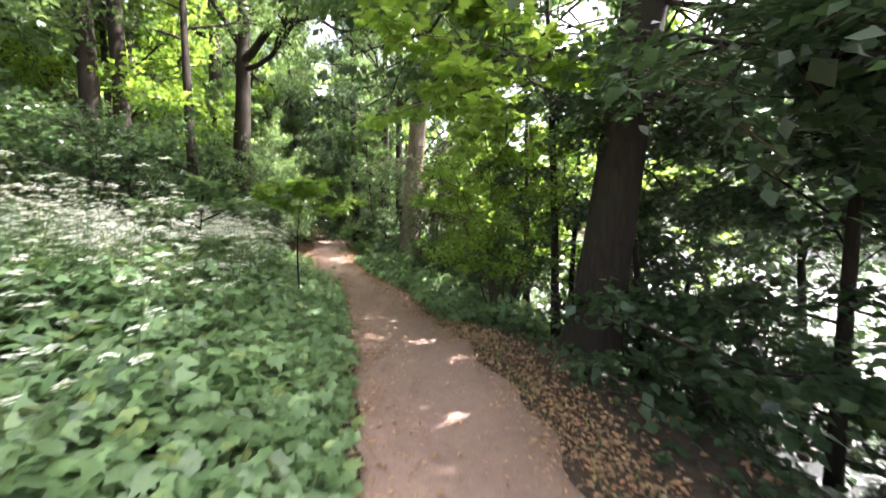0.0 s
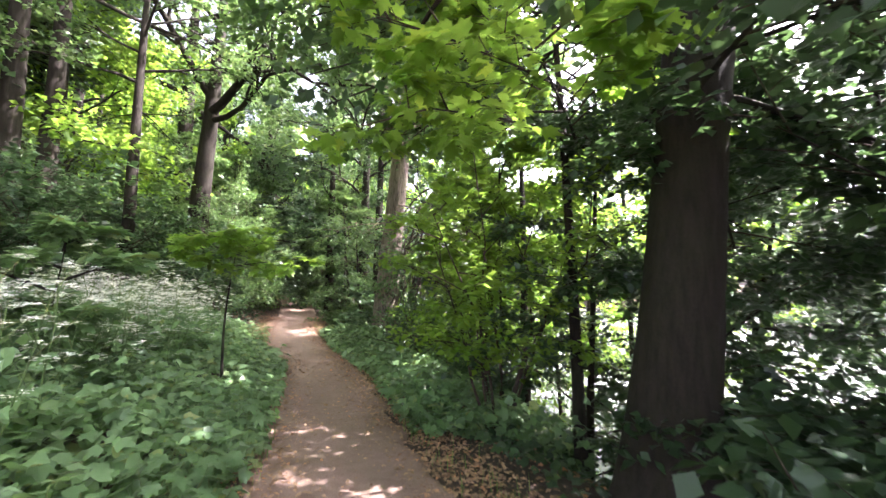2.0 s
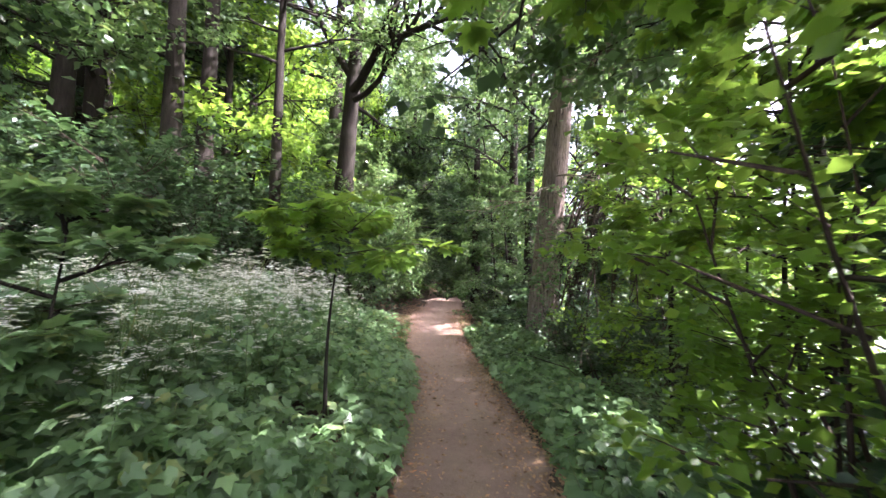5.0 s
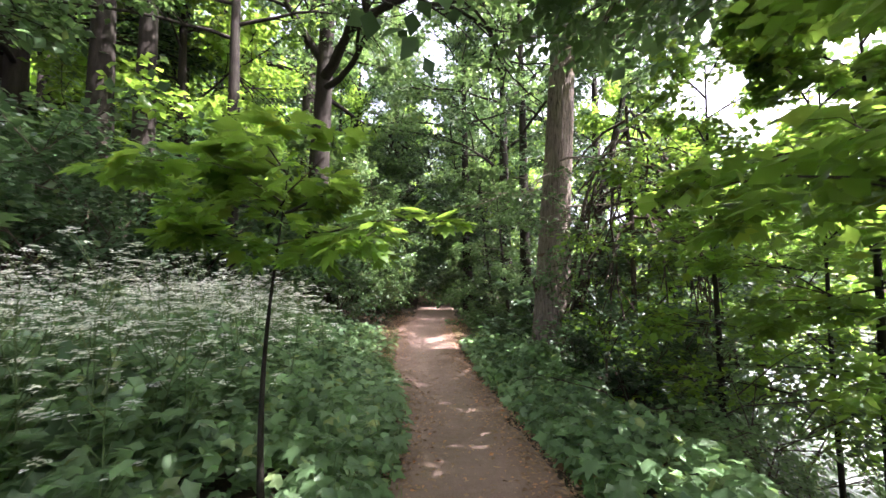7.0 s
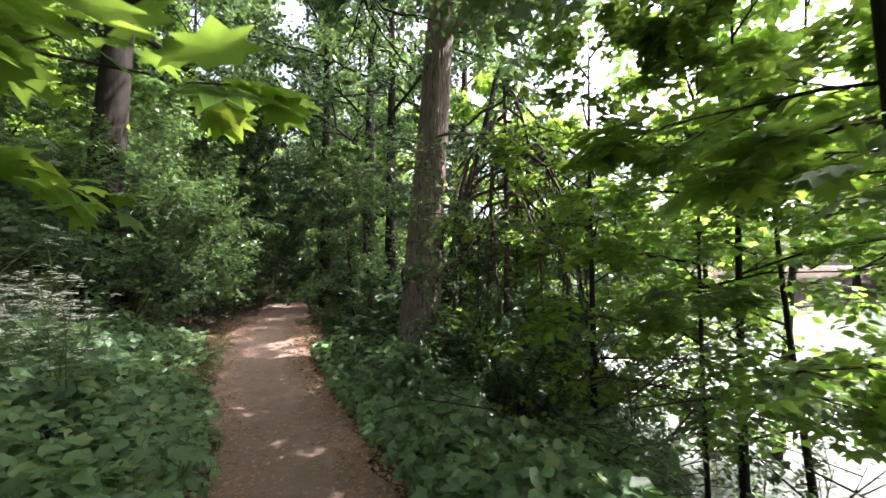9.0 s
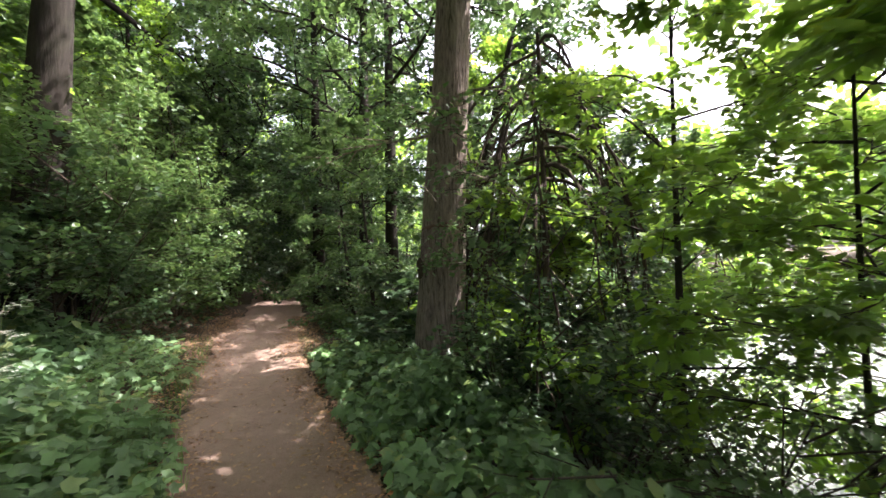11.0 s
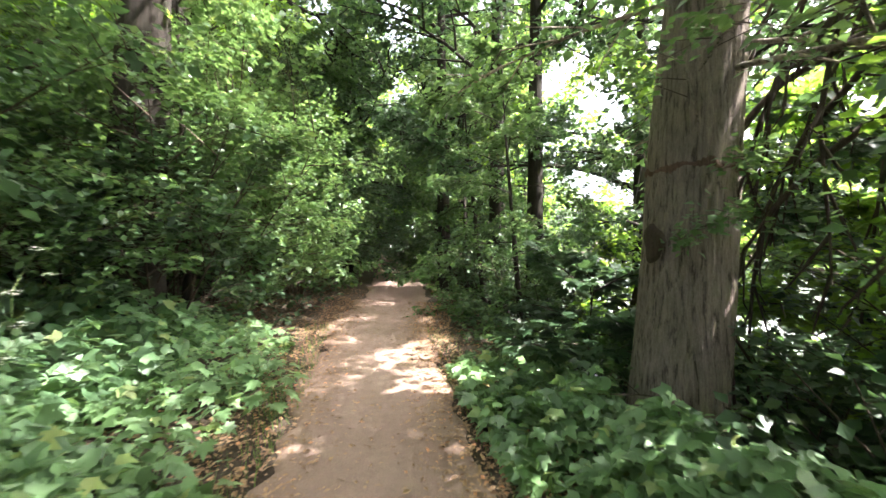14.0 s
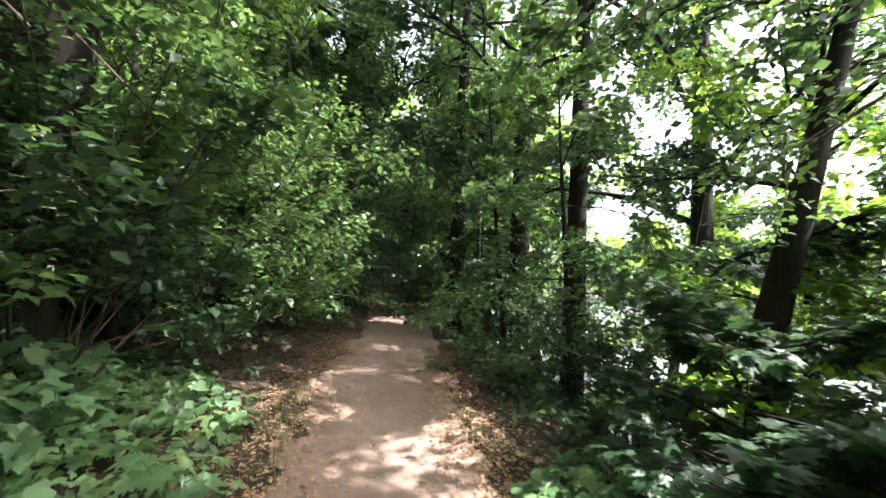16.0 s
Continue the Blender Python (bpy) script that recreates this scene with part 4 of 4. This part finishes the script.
# ---- single broad-leaved plants at the trail's edges ----
def leaf_mesh_single(seed):
    rng = np.random.default_rng(seed)
    tv, tf = LEAF_LOBED
    v = tv.copy()
    v[:, 2] += 0.10 * np.abs(v[:, 0]) - 0.12 * v[:, 1] ** 2 + rng.normal(0, 0.012, len(v))
    return fast_mesh("herb_leaf", v, tf, LEAF_HERB, True)


HERB_LEAVES = [leaf_mesh_single(s) for s in (1, 2, 3)]


def herb_plant(seed):
    """A low plant: thin leaf stalks from one root, a broad lobed leaf at the end of each."""
    rng = np.random.default_rng(seed)
    ob = thing("ground_elder_plant", None, "low ground elder plant with broad lobed green leaves", "plant", "ground elder at the footpath")
    pieces, tips = [], []
    for k in range(8):
        a, h = k * 2.4 + rng.uniform(-0.3, 0.3), rng.uniform(0.14, 0.36)
        p = walk_line(rng, (0, 0, -0.02), (0.5 * math.cos(a), 0.5 * math.sin(a), 1.0), h, 3, 0.08)
        pieces.append(tube(p, np.linspace(0.004, 0.002, 4), 3))
        tips.append((p[-1], a))
    v, f = join(pieces)
    part("stalk", fast_mesh("herb_stalk", v, f, STEM, True), ob)
    for k, (p, a) in enumerate(tips):
        leaf = part("leaf", HERB_LEAVES[k % 3], ob)
        leaf.matrix_basis = (Matrix.Translation(p) @ Matrix.Rotation(a - math.pi / 2, 4, 'Z') @ Matrix.Rotation(radians(rng.uniform(-30, 5)), 4, 'X')
            @ Matrix.Rotation(radians(rng.uniform(-25, 25)), 4, 'Y') @ Matrix.Scale(rng.uniform(0.09, 0.15), 4))
    return ob


plants = [herb_plant(s) for s in (101, 102, 103)]
rng = np.random.default_rng(111)
for k in range(150):
    y = rng.uniform(0.8, 15.5)
    west = k % 3 > 0 or y < 6
    d = 0.12 + 0.9 * rng.uniform(0, 1) ** 1.3
    x = float(edge_left(y)) - d if west else float(edge_right(y)) + 0.1 + d
    m = place(None, x, y, rng.uniform(0, 360), rng.uniform(0.75, 1.2), sink=0.0)
    if k < 3:
        plants[k].matrix_basis = m
    else:
        copy_thing(plants[k % 3], m)


# ---- dead twigs and fallen sticks ----
def dead_tree(seed, x, y, height, count, label):
    """A thin dead tree whose bare boughs hang down like a curtain."""
    pl = Plant(seed)
    ob = thing("dead_tree", None, label, "tree")
    line = np.array([(0.12 * math.sin(2 * t), 0.1 * t, height * t) for t in np.linspace(0, 1, 8)])
    part("trunk", trunk_mesh("dead_tree_trunk", line, np.linspace(0.07, 0.03, 8), TWIG, 10, 0.0, seed, 0.3, 20), ob)
    for k in range(count):
        t = 0.62 + 0.38 * k / count
        az = k * 2.2
        q = (0.12 * math.sin(2 * t), 0.1 * t, height * t)
        pl.limb(q, (math.cos(az), 0.7 * math.sin(az), 0.2), 2.6 + 2.2 * ((k * 7) % 5) / 5, 0.034, (9, 3), dict(BARE, droop=0.5, bend=0.12, ratio=0.24, step=0.3))
    pl.finish(ob, "dead_tree", TWIG, LEAF_DEEP, LEAF_SIMPLE)
    ob.matrix_basis = place(ob, x, y)


dead_tree(95, 0.30, 13.9, 6.8, 27, "thin dead tree with a curtain of bare hanging twigs")


def knot():
    """A dark healed branch scar on the furrowed oak: a ring of bark round a hollow."""
    a, b = np.meshgrid(np.linspace(0, 2 * math.pi, 20, endpoint=False), np.linspace(0, 1, 7))
    r = 0.13 * b * (1 + 0.12 * np.sin(3 * a + 1) + 0.07 * np.sin(5 * a))
    h = 0.016 * np.sin(b * math.pi * 0.95) * (1 + 0.3 * np.sin(3 * a)) - 0.03 * (1 - b) ** 2 - 0.02 * b ** 4
    v = np.stack([r * np.cos(a) * 0.75, r * np.sin(a) * 1.25, h], -1).reshape(-1, 3)
    i, j = np.meshgrid(np.arange(6), np.arange(20), indexing="ij")
    f = np.stack([i * 20 + j, i * 20 + (j + 1) % 20, (i + 1) * 20 + (j + 1) % 20, (i + 1) * 20 + j], -1).reshape(-1, 4)
    return fast_mesh("knot", v, f, TWIG, True)


oak = bpy.data.objects["oak_tree"]
scar = part("knot", knot(), oak, "dark healed branch scar")
scar.matrix_basis = look((0.11 - 0.335, -0.225, 2.2), (5.0, 3.2, 2.2))


def bark_ring(trunk, height):
    """A crease that runs round the oak: a low reddish ridge that follows the furrows of its bark."""
    co = np.empty(len(trunk.vertices) * 3)
    trunk.vertices.foreach_get("co", co)
    rings = co.reshape(-1, 150, 3)
    i = int(np.argmin(np.abs(rings[:, 0, 2] - height)))
    a = np.linspace(0, 2 * math.pi, 150, endpoint=False)
    wave = 0.018 * np.sin(3 * a + 0.5) + 0.010 * np.sin(11 * a)
    mid = rings[i].mean(0)
    rows = []
    for lift, swell in ((-0.035, 0.98), (-0.014, 1.022), (0.012, 1.026), (0.034, 0.98)):
        p = mid + (rings[i] - mid) * swell
        p[:, 2] += lift * (1 + 0.5 * np.sin(7 * a)) + wave
        rows.append(p)
    k, j = np.meshgrid(np.arange(3), np.arange(150), indexing="ij")
    n = (j + 1) % 150
    f = np.stack([k * 150 + j, k * 150 + n, (k + 1) * 150 + n, (k + 1) * 150 + j], -1).reshape(-1, 4)
    return fast_mesh("bark_ring", np.concatenate(rows), f, BARK_RED, True)


part("bark_ring", bark_ring(next(c for c in oak.children if c.name.startswith("trunk")).data, 2.8), oak, "reddish brown crease round the trunk")


def stick(x, y, turn, length, tilt, label):
    rng = np.random.default_rng(int(abs(x * 100)))
    pts = walk_line(rng, (0, 0, 0), (math.cos(tilt), 0, math.sin(tilt)), length, 6, 0.07)
    pieces = [tube(pts, np.linspace(0.014, 0.006, len(pts)), 6), tube(walk_line(rng, pts[3], (0.6, 0.7, 0.3), length * 0.3, 3, 0.1), np.linspace(0.007, 0.003, 4), 5)]
    v, f = join(pieces)
    thing("fallen_stick", fast_mesh("fallen_stick", v, f, BARK_PALE, True), label, "stick", at=pose(x, y, foot(x, y, -0.012), 0, 0, turn))


stick(-2.1, 14.5, 40, 0.6, 0.35, "pale fallen stick leaning on the bank")
stick(-2.3, 15.6, 100, 0.7, 0.05, "fallen stick on the bank's dark soil")
stick(-6.6, 15.2, 20, 0.8, 0.04, "fallen stick among dry leaves")
